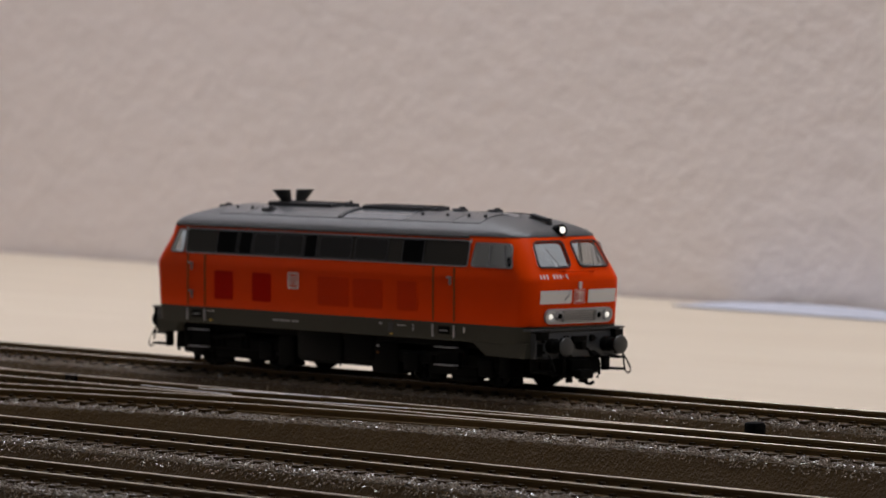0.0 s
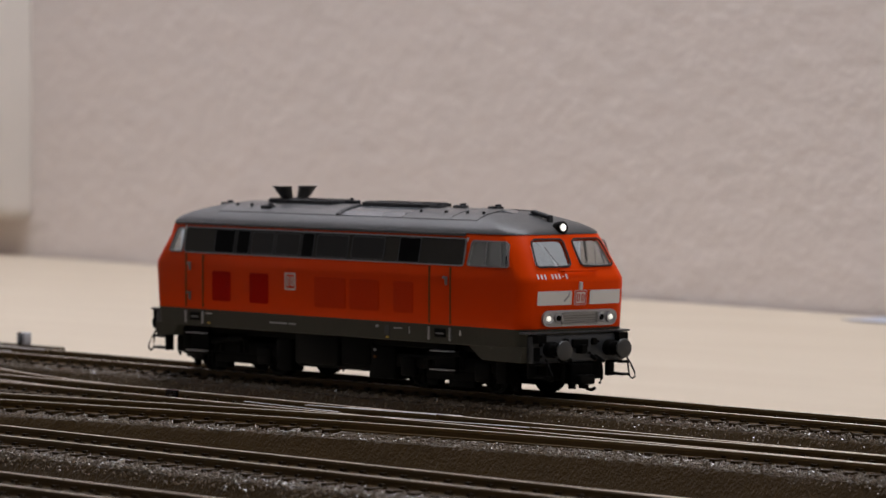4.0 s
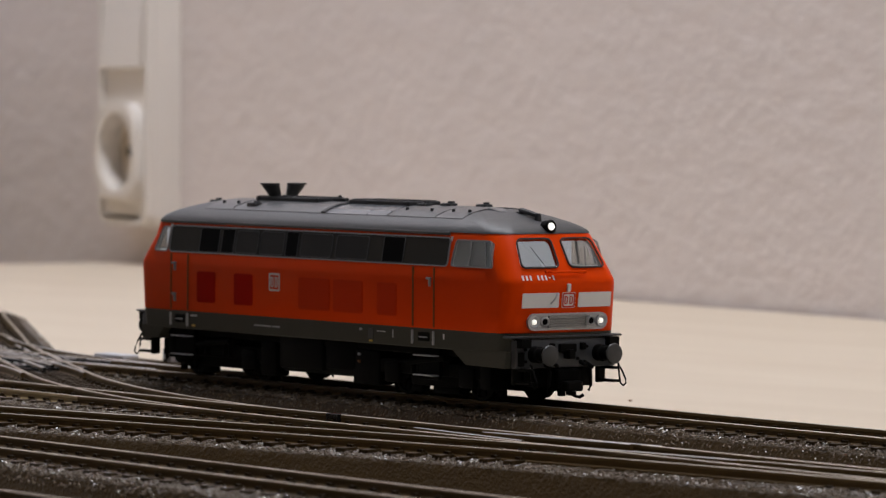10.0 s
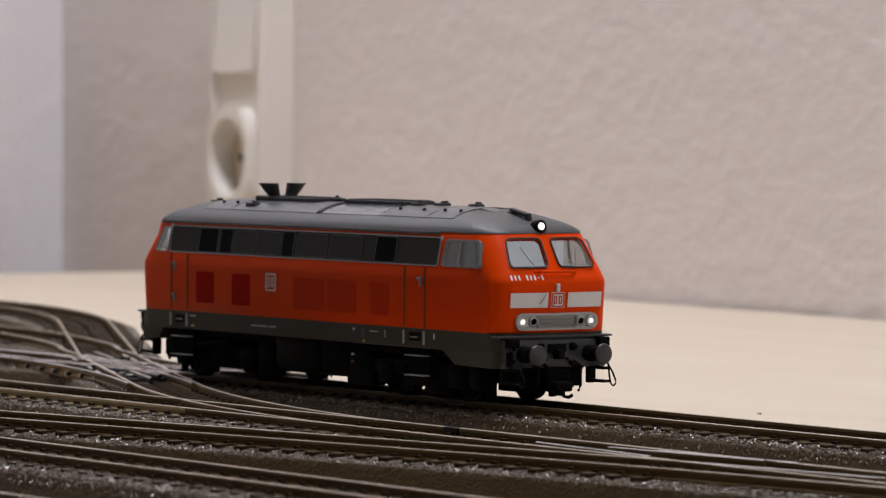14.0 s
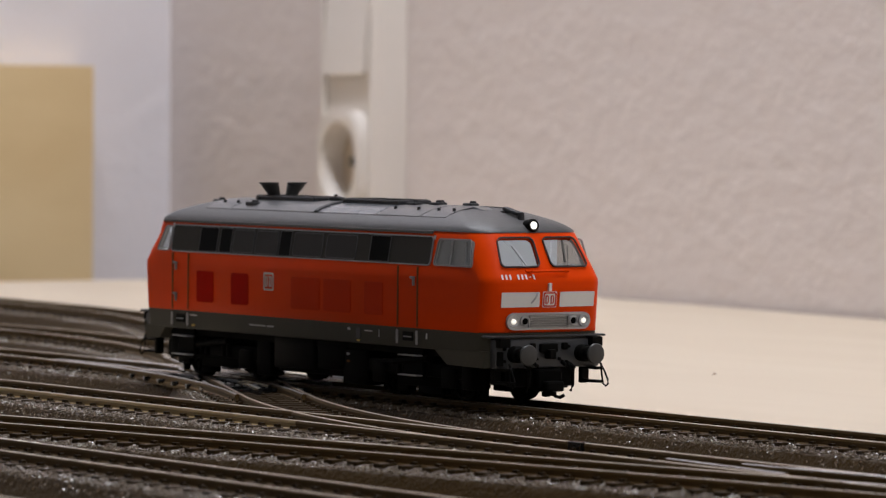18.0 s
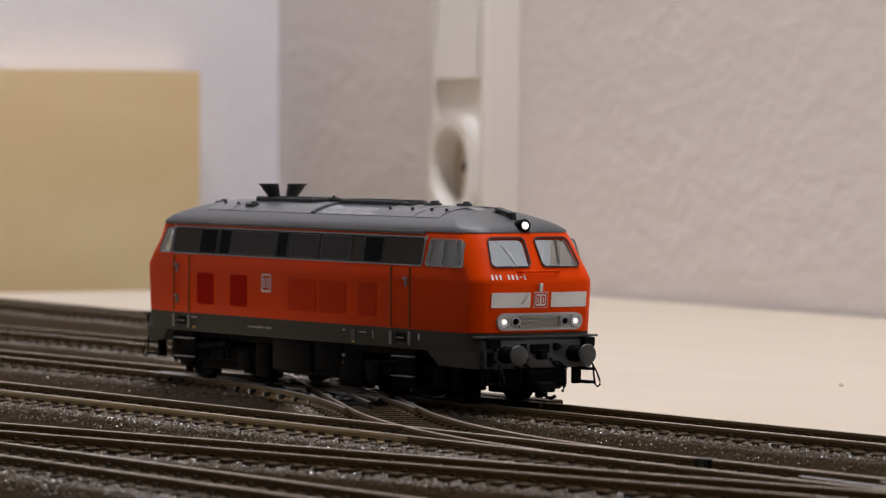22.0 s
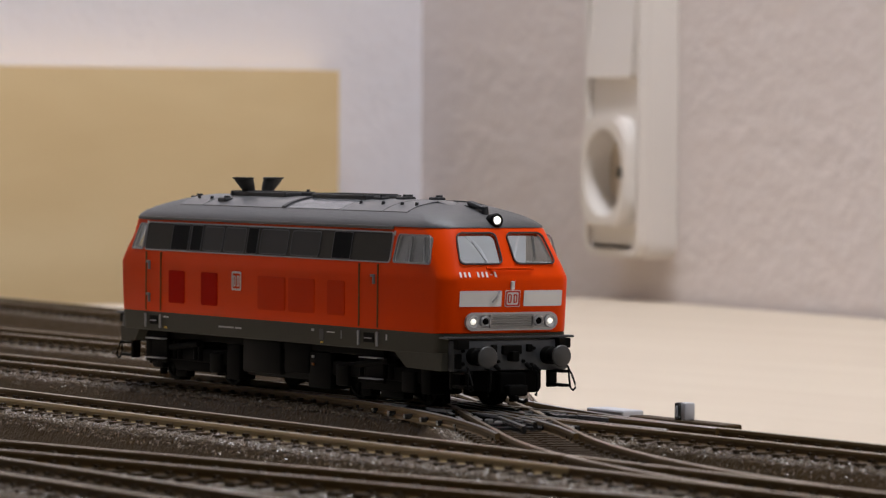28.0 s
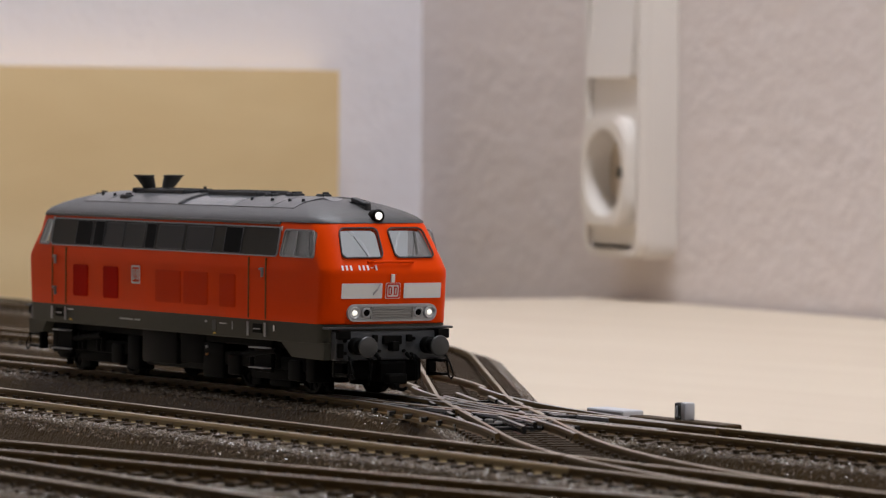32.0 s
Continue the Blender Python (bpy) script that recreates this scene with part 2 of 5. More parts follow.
def mesh_part(name, verts, faces, mats, parent=None, label="", smooth=False, slots=None):
    me = bpy.data.meshes.new(name)
    me.from_pydata([tuple(v) for v in verts], [], faces)
    for m in mats if isinstance(mats, (list, tuple)) else [mats]:
        me.materials.append(m)
    if slots is not None:
        me.polygons.foreach_set("material_index", slots)
    if smooth:
        me.polygons.foreach_set("use_smooth", [True] * len(me.polygons))
        me.set_sharp_from_angle(angle=radians(38))
    me.update()
    ob = new(name, me)
    if parent is not None:
        ob.parent = parent
    if label:
        tagged(ob, label)
    return ob


def bm_box(x0, x1, y0, y1, z0, z1, bevel=0.0, bm=None, m=None):
    own = bm is None
    bm = bm or bmesh.new()
    vs = [bm.verts.new(((x0, x1)[i] * MM, (y0, y1)[j] * MM, (z0, z1)[k] * MM)) for i in (0, 1) for j in (0, 1) for k in (0, 1)]
    fs = [(0, 1, 3, 2), (4, 6, 7, 5), (0, 4, 5, 1), (2, 3, 7, 6), (0, 2, 6, 4), (1, 5, 7, 3)]
    faces = [bm.faces.new([vs[i] for i in f]) for f in fs]
    if bevel:
        edges = list({e for f in faces for e in f.edges})
        geo = bmesh.ops.bevel(bm, geom=edges, offset=bevel * MM, segments=2, profile=0.5, affect="EDGES")
        vs = list({v for f in geo["faces"] for v in f.verts} | {v for v in vs if v.is_valid})
    if m is not None:
        bmesh.ops.transform(bm, matrix=m, verts=[v for v in vs if v.is_valid])
    return bm


def bm_cyl(r0, r1, length, segs=20, m=None, bm=None, bevel=0.0):
    """A round bar or cone along local z from 0 to length."""
    bm = bm or bmesh.new()
    rings = [(r0, 0.0), (r1, length)] if not bevel else [(r0 - bevel, 0.0), (r0, bevel), (r1, length - bevel), (r1 - bevel, length)]
    made = []
    for r, z in rings:
        made.append([bm.verts.new((r * MM * math.cos(a), r * MM * math.sin(a), z * MM)) for a in [2 * math.pi * i / segs for i in range(segs)]])
    for a, b in zip(made, made[1:]):
        for i in range(segs):
            j = (i + 1) % segs
            bm.faces.new((a[i], a[j], b[j], b[i]))
    bm.faces.new(made[0][::-1])
    bm.faces.new(made[-1])
    if m is not None:
        bmesh.ops.transform(bm, matrix=m, verts=[v for ring in made for v in ring])
    return bm


def bm_lathe(profile, segs=24, m=None, bm=None):
    """Turn a list of (radius, z) round local z."""
    bm = bm or bmesh.new()
    made = [[bm.verts.new((r * MM * math.cos(2 * math.pi * i / segs), r * MM * math.sin(2 * math.pi * i / segs), z * MM)) for i in range(segs)] for r, z in profile]
    for a, b in zip(made, made[1:]):
        for i in range(segs):
            j = (i + 1) % segs
            bm.faces.new((a[i], a[j], b[j], b[i]))
    bm.faces.new(made[0][::-1])
    bm.faces.new(made[-1])
    if m is not None:
        bmesh.ops.transform(bm, matrix=m, verts=[v for ring in made for v in ring])
    return bm


def rounded(w, h, r, n=4):
    """The corners of a rounded rectangle about the origin, anticlockwise."""
    pts = []
    for cx, cy, a0 in ((w / 2 - r, h / 2 - r, 0), (-w / 2 + r, h / 2 - r, 90), (-w / 2 + r, -h / 2 + r, 180), (w / 2 - r, -h / 2 + r, 270)):
        for i in range(n + 1):
            a = radians(a0 + 90 * i / n)
            pts.append((cx + r * math.cos(a), cy + r * math.sin(a)))
    return pts


def bm_plate(pts, depth, m=None, bm=None):
    """A flat plate of the outline pts (local x, y), from local z 0 to depth."""
    bm = bm or bmesh.new()
    lo = [bm.verts.new((x * MM, y * MM, 0)) for x, y in pts]
    hi = [bm.verts.new((x * MM, y * MM, depth * MM)) for x, y in pts]
    n = len(pts)
    for i in range(n):
        j = (i + 1) % n
        bm.faces.new((lo[i], lo[j], hi[j], hi[i]))
    bm.faces.new(lo[::-1])
    bm.faces.new(hi)
    if m is not None:
        bmesh.ops.transform(bm, matrix=m, verts=lo + hi)
    return bm


def bm_ring(outer, inner, depth, m=None, bm=None):
    """A flat frame between two outlines of equal count."""
    bm = bm or bmesh.new()
    loops = [[bm.verts.new((x * MM, y * MM, z * MM)) for x, y in pts] for pts, z in ((outer, 0), (outer, depth), (inner, depth), (inner, 0))]
    n = len(outer)
    for a, b in zip(loops, loops[1:] + loops[:1]):
        for i in range(n):
            j = (i + 1) % n
            bm.faces.new((a[i], a[j], b[j], b[i]))
    if m is not None:
        bmesh.ops.transform(bm, matrix=m, verts=[v for ring in loops for v in ring])
    return bm


def bm_tube(points, r, segs=8, bm=None):
    """A bent round wire through points (millimetres)."""
    bm = bm or bmesh.new()
    pts = [Vector(p) for p in points]
    rings = []
    for i, p in enumerate(pts):
        d = (pts[min(i + 1, len(pts) - 1)] - pts[max(i - 1, 0)]).normalized()
        side = d.cross(Vector((0, 0, 1)) if abs(d.z) < 0.9 else Vector((1, 0, 0))).normalized()
        up = side.cross(d)
        rings.append([bm.verts.new((p + r * (math.cos(a) * side + math.sin(a) * up)) * MM) for a in [2 * math.pi * k / segs for k in range(segs)]])
    for a, b in zip(rings, rings[1:]):
        for k in range(segs):
            j = (k + 1) % segs
            bm.faces.new((a[k], a[j], b[j], b[k]))
    bm.faces.new(rings[0][::-1])
    bm.faces.new(rings[-1])
    return bm


def frame_at(x, y, z, normal, up=(0, 0, 1)):
    """A pose in millimetres whose local z is the normal and local y points up."""
    n = Vector(normal).normalized()
    r = Vector(up).cross(n).normalized()
    u = n.cross(r)
    m = Matrix((r, u, n)).transposed().to_4x4()
    m.translation = Vector((x, y, z)) * MM
    return m

# ---- the room ----
SLOPE = -0.113


def wall_y(x):
    return 0.489 + SLOPE * (x + 0.3)


def prism(name, outline, z0, z1, mats, parent=None, label=""):
    bm = bmesh.new()
    lo = [bm.verts.new((x, y, z0)) for x, y in outline]
    hi = [bm.verts.new((x, y, z1)) for x, y in outline]
    n = len(outline)
    for i in range(n):
        j = (i + 1) % n
        bm.faces.new((lo[i], lo[j], hi[j], hi[i]))
    bm.faces.new(lo[::-1])
    bm.faces.new(hi)
    bmesh.ops.recalc_face_normals(bm, faces=bm.faces[:])
    return part(name, bm, mats, parent, label)


FLOOR_Z, CEIL_Z, TABLE_Z = -0.76, 1.75, -0.010
WEST, EAST, SOUTH = -1.424, 4.6, -5.0
tagged(prism("wall_north", [(WEST, wall_y(WEST)), (EAST, wall_y(EAST)), (EAST, wall_y(EAST) + 0.12), (WEST, wall_y(WEST) + 0.12)], FLOOR_Z, CEIL_Z, M_WALL),
       "rough trowelled warm white plaster wall", "wall", kind="structure")
tagged(prism("wall_west", [(WEST - 0.12, SOUTH), (WEST, SOUTH), (WEST, wall_y(WEST) + 0.12), (WEST - 0.12, wall_y(WEST) + 0.12)], FLOOR_Z, CEIL_Z, M_WALL2),
       "smooth white painted plaster wall", "wall", kind="structure")
# East and south walls, floor and ceiling are unseen; their dark colours limit bounce.
tagged(prism("wall_east", [(EAST, SOUTH), (EAST + 0.12, SOUTH), (EAST + 0.12, wall_y(EAST) + 0.12), (EAST, wall_y(EAST) + 0.12)], FLOOR_Z, CEIL_Z, M_FARWALL),
       "plain unseen wall, dark to hold back bounced light", "wall", kind="structure")
tagged(prism("wall_south", [(WEST - 0.12, SOUTH - 0.12), (EAST + 0.12, SOUTH - 0.12), (EAST + 0.12, SOUTH), (WEST - 0.12, SOUTH)], FLOOR_Z, CEIL_Z, M_FARWALL),
       "plain unseen wall, dark to hold back bounced light", "wall", kind="structure")
around = [(WEST - 0.12, SOUTH - 0.12), (EAST + 0.12, SOUTH - 0.12), (EAST + 0.12, wall_y(EAST) + 0.12), (WEST - 0.12, wall_y(WEST) + 0.12)]
tagged(prism("floor", around, FLOOR_Z - 0.05, FLOOR_Z, M_FLOOR), "plain unseen floor, dark brown to hold back bounced light", "floor", kind="structure")
tagged(prism("ceiling", around, CEIL_Z, CEIL_Z + 0.05, M_CEIL), "plain unseen ceiling, brown to hold back bounced light", "ceiling", kind="structure")

# layout table with its plywood top
table = root("layout_table", "pale birch plywood table carrying the model railway", "table")
T_W, T_E, T_S = -1.205, 1.75, -0.300
prism("tabletop", [(T_W, T_S), (T_E, T_S), (T_E, wall_y(T_E) - 0.003), (T_W, wall_y(T_W) - 0.003)], TABLE_Z - 0.02, TABLE_Z, M_TABLE, table)
for lx, ly in ((-1.15, -0.26), (1.6, -0.26), (-1.15, 0.45), (1.6, 0.15)):
    prism("leg", [(lx, ly), (lx + 0.06, ly), (lx + 0.06, ly + 0.06), (lx, ly + 0.06)], FLOOR_Z, TABLE_Z - 0.02, M_TABLE, table)

# plywood board against the west wall
board = prism("plywood_board", [(WEST + 0.001, -0.65), (WEST + 0.019, -0.65), (WEST + 0.019, 0.558), (WEST + 0.001, 0.558)], -0.5, 0.096, M_BOARD)
tagged(board, "yellow birch plywood board fixed to the white wall", "board")

# ---- wall switch with socket, on the north wall ----
WN = Vector((SLOPE, -1.0, 0)).normalized()


def on_wall(x, z, out):
    p = Vector((x, wall_y(x), z)) + WN * out
    return frame_at(p.x * 1000, p.y * 1000, p.z * 1000, WN)


plate = root("switch_and_socket", "ivory plastic light switch above a wall socket, surface mounted", "wall socket")
SX, SZ = -1.166, 0.048
WELL = [(math.cos(2 * math.pi * (i + 0.5) / 36), math.sin(2 * math.pi * (i + 0.5) / 36)) for i in range(36)]
part("mounting_box", bm_ring(rounded(58, 162, 7), rounded(52, 156, 5), 14, on_wall(SX, 0.0905, 0.0)), M_SWITCH, plate, smooth=True)
cover = part("cover_frame", bm_ring(rounded(57, 160, 8), rounded(50, 154, 5), 5, on_wall(SX, 0.0905, 0.014)), M_SWITCH, plate, smooth=True)
part("front_plate", bm_ring(rounded(51, 77, 3, 8), [(21.5 * x, 21.5 * y - 6.0) for x, y in WELL], 3, on_wall(SX, SZ + 0.006, 0.0135)), M_SWITCH, plate)
part("rocker", bm_plate(rounded(46, 64, 3), 6, on_wall(SX, 0.1225, 0.0125) @ pose(0, 0, 0, -4, 0, 0)), M_SWITCH, plate, "broad ivory switch rocker", smooth=True)
lip = part("socket_cover", bm_ring(rounded(49, 50, 15, 8), [(21.0 * x, 21.0 * y) for x, y in WELL], 5.5, on_wall(SX, SZ, 0.0165)), M_SWITCH, plate, smooth=True)
part("rounded_edge", bm_ring(rounded(46, 47, 14, 8), [(20.0 * x, 20.0 * y) for x, y in WELL], 1.4, on_wall(SX, SZ, 0.022)), M_SWITCH, lip, smooth=True)
part("well_wall", bm_ring([(21.2 * x, 21.2 * y) for x, y in WELL], [(19.6 * x, 19.6 * y) for x, y in WELL], 13, on_wall(SX, SZ, 0.0092)), M_SWITCH, lip, smooth=True)
dish = part("socket_dish", bm_cyl(19.6, 19.6, 1.5, 36, on_wall(SX, SZ, 0.0088)), M_DISH, plate, "recessed round socket well")
for dx in (-9.5, 9.5):
    part("pin_hole", bm_cyl(2.6, 2.6, 0.4, 14, on_wall(SX, SZ, 0.0103) @ pose(dx * MM, 0, 0)), M_FROG, dish)
for dy in (-17, 17):
    part("earth_clip", bm_box(-2, 2, dy - 1.2, dy + 1.2, 0, 7, 0.3, m=on_wall(SX, SZ, 0.0103)), M_SILVER, dish)

# pale paper lying at the foot of the wall
pv, pf = [], []
for i in range(31):
    u = i / 30
    x = -0.366 + 0.34 * u
    lift = 0.0016 * math.sin(math.pi * min(1, u * 2.2 + 0.08)) if u < 0.42 else 0.0016 * max(0.0, 1 - (u - 0.42) / 0.58) ** 1.3
    for d, z in ((0.004, lift + 0.0004), (0.036, 0.0004), (0.036, 0.0001), (0.004, lift)):
        pv.append((x, wall_y(x) - d, TABLE_Z + 0.0003 + max(z, 0.0)))
for i in range(30):
    for k in range(4):
        a, b = i * 4 + k, i * 4 + (k + 1) % 4
        pf.append((a, b, b + 4, a + 4))
pf += [(0, 1, 2, 3), (123, 122, 121, 120)]
tagged(mesh_part("paper_sheet", pv, pf, M_PAPER), "curled white paper sheet at the foot of the wall", "paper")

# strip lamp under the ceiling, and the housing of the added fill lamp
fixture = root("strip_lamp", "long white strip lamp under the ceiling", "lamp")
part("housing", bm_box(-1420, 740, 0, 160, 1692, 1749.5, 4), M_CEIL, fixture)
# Out of view: goes with the added fill tube.
fixture = root("strip_lamp", "housing of the added fill lamp, unseen under the ceiling", "lamp")
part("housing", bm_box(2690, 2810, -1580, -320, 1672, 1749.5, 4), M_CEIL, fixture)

# crumbs and pencil marks on the table
for cx, cy, w, d in ((-0.177, 0.118, 1.1, 0.7), (-0.405, 0.228, 1.4, 0.5)):
    tagged(part("crumb", bm_box(-w / 2, w / 2, -d / 2, d / 2, 0, 0.35, 0.1, m=pose(cx, cy, TABLE_Z, 0, 0, 12)), M_GOLD), "tiny brown wood crumb on the table", "crumb", "crumbs")

# ---- railway tracks ----


def line(x0, y0, x1, y1, step=0.8):
    n = max(2, int(math.hypot(x1 - x0, y1 - y0) / step))
    return [(x0 + (x1 - x0) * i / n, y0 + (y1 - y0) * i / n) for i in range(n + 1)]


def arc(x0, y0, a0, radius, sweep, step=0.8):
    """An arc from (x0, y0), heading a0 degrees, turning left by sweep degrees (right if negative)."""
    n = max(2, int(radius * radians(abs(sweep)) / step))
    s = 1 if sweep > 0 else -1
    cx, cy = x0 - s * radius * math.sin(radians(a0)), y0 + s * radius * math.cos(radians(a0))
    out = []
    for i in range(n + 1):
        a = radians(a0 + sweep * i / n)
        out.append((cx + s * radius * math.sin(a), cy - s * radius * math.cos(a)))
    return out


def joined(*pieces):
    out = []
    for p in pieces:
        out += p if not out else p[1:]
    return out


def normals(path):
    p = np.array(path)
    d = np.gradient(p, axis=0)
    d /= np.linalg.norm(d, axis=1)[:, None]
    return p, np.stack([-d[:, 1], d[:, 0]], 1)


RAIL = [(-0.3, 0.0), (0.3, 0.0), (0.44, -0.13), (0.56, -0.8), (0.45, -1.0), (0.5, -1.8), (0.9, -2.1), (0.9, -2.9), (-0.9, -2.9), (-0.9, -2.1), (-0.5, -1.8), (-0.45, -1.0), (-0.56, -0.8), (-0.44, -0.13)]


def sweep_rail(name, path, offset, parent, dz=0.0, mats=None):
    p, n = normals(path)
    pick = list(range(0, len(p), 7))
    if pick[-1] != len(p) - 1:
        pick.append(len(p) - 1)
    p, n = p[pick], n[pick]
    k = len(RAIL)
    verts = [((p[i, 0] + n[i, 0] * (offset + o)) * MM, (p[i, 1] + n[i, 1] * (offset + o)) * MM, (z + dz) * MM) for i in range(len(p)) for o, z in RAIL]
    faces, slots = [], []
    for i in range(len(p) - 1):
        for j in range(k):
            a, b = i * k + j, i * k + (j + 1) % k
            faces.append((a, b, b + k, a + k))
            slots.append(1 if j in (0, 1, k - 1) else 0)
    faces += [tuple(range(k))[::-1], tuple(range((len(p) - 1) * k, len(p) * k))]
    slots += [0, 0]
    return mesh_part(name, verts, faces, mats or [M_RAIL, M_RAILTOP], parent, slots=slots)


BED = [-20.5, -19.9, -19.2, -18.6, -18.0, -17.5, -17.0, -16.5, -16.0, -15.5, -15.0, -14.4, -13.7, -12.9, -12.0, -10.8, -9.4, -7.0, -4.8, -2.4, 0]
BED = BED + [-o for o in BED[-2::-1]]
BED = sorted(BED + [-20.2, -19.55, -18.9, -18.3, -17.75])


def bed_height(o):
    a = abs(o)
    if a > 17.4:
        return -3.4 - (a - 17.4) * (6.55 / 3.1)
    return -2.65 - 0.75 * max(0.0, (a - 12.5) / 4.9)


rng = np.random.default_rng(7)


def sweep_bed(path, parent, dz=0.0, coarse=1):
    p, n = normals(path)
    p, n = p[::coarse], n[::coarse]
    offs = np.array(BED)
    hs = np.array([bed_height(o) for o in BED])
    amp = np.array([0.0 if abs(o) > 20 else 0.24 if abs(o) > 17.9 else 0.22 if abs(o) > 13 else 0.22 for o in BED])
    k = len(BED)
    P = np.empty((len(p), k, 3))
    jit = rng.uniform(-0.35, 0.35, (len(p), k))
    jit[:, np.abs(offs) > 17.3] = 0
    P[..., 0] = p[:, None, 0] + n[:, None, 0] * (offs + jit)
    P[..., 1] = p[:, None, 1] + n[:, None, 1] * (offs + jit)
    P[..., 2] = hs + dz + rng.uniform(-1, 0.6, (len(p), k)) * amp
    P[:, 0, 2] = P[:, -1, 2] = -9.98
    verts = (P.reshape(-1, 3) * MM).tolist()
    base = np.arange((len(p) - 1) * k).reshape(-1, k)[:, :-1].reshape(-1)
    faces = np.stack([base, base + k, base + k + 1, base + 1], 1).tolist()
    return mesh_part("ballast_bed", verts, faces, M_BED, parent, smooth=True)


PITCH, SECTION = 7.4, 188.3
PEBBLE = np.array([(1, 0, 0), (-1, 0, 0), (0, 1, 0), (0, -1, 0), (0, 0, 1), (0, 0, -1)], float)
PEBBLE_F = np.array([(0, 2, 4), (2, 1, 4), (1, 3, 4), (3, 0, 4), (2, 0, 5), (1, 2, 5), (3, 1, 5), (0, 3, 5)])


def scatter_gravel(path, parent, dz, density, sides, start):
    """Loose angular grains on the shoulders of the bed and between the sleepers."""
    p, n = normals(path)
    cum = np.concatenate([[0], np.cumsum(np.linalg.norm(np.diff(p, axis=0), axis=1))])
    length, step = float(cum[-1]), float(cum[1])
    verts, faces, base = [], [], 0
    for lo, hi, share in sides:
        count = int(length * abs(hi - lo) * density * share)
        if not count:
            continue
        idx = rng.uniform(0, len(p) - 1, count)
        i0 = idx.astype(int)
        off = rng.uniform(lo, hi, count)
        along = (start + cum[i0] + (idx - i0) * step) % PITCH
        clear = (np.abs(off) > 14.1) | (np.minimum(along, PITCH - along) > 1.65)
        idx, i0, off = idx[clear], i0[clear], off[clear]
        count = len(off)
        centre = p[i0] + (p[np.minimum(i0 + 1, len(p) - 1)] - p[i0]) * (idx - i0)[:, None] + n[i0] * off[:, None]
        z = np.array([bed_height(o) for o in off]) + dz + rng.uniform(-0.05, 0.18 if share < 0.6 else 0.5, count)
        size = rng.uniform(0.2, 0.47, (count, 1, 3)) * np.array([1, 1, 0.85])
        rot = rng.normal(size=(count, 3, 3))
        rot, _ = np.linalg.qr(rot)
        pts = (PEBBLE[None] * size + rng.uniform(-0.09, 0.09, (count, 6, 3))) @ rot
        pts += np.concatenate([centre, z[:, None]], 1)[:, None, :]
        verts.append(pts.reshape(-1, 3) * MM)
        faces.append((PEBBLE_F[None] + (base + 6 * np.arange(count))[:, None, None]).reshape(-1, 3))
        base += 6 * count
    v, f = np.concatenate(verts), np.concatenate(faces)
    return tagged(mesh_part("gravel", v.tolist(), f.tolist(), M_GRAVEL, parent), kind="stuff")


def sleeper_mesh(half):
    bm = bm_box(-1.3, 1.3, -half, half, -3.6, -1.85, 0.2)
    for s in (-1, 1):
        for inner in (-1, 1):
            y = s * 8.6 + inner * 1.55
            bm_box(-0.75, 0.75, y - 0.55, y + 0.55, -1.9, -1.25, bm=bm)
    bm_box(-0.35, 0.35, -0.5, 0.5, -1.9, -1.5, bm=bm)
    return to_mesh("sleeper", bm, M_SLEEPER)


SLEEPER = sleeper_mesh(13.9)
SLEEPER_V = np.array([v.co[:] for v in SLEEPER.vertices])
SLEEPER_F = [list(f.vertices) for f in SLEEPER.polygons]


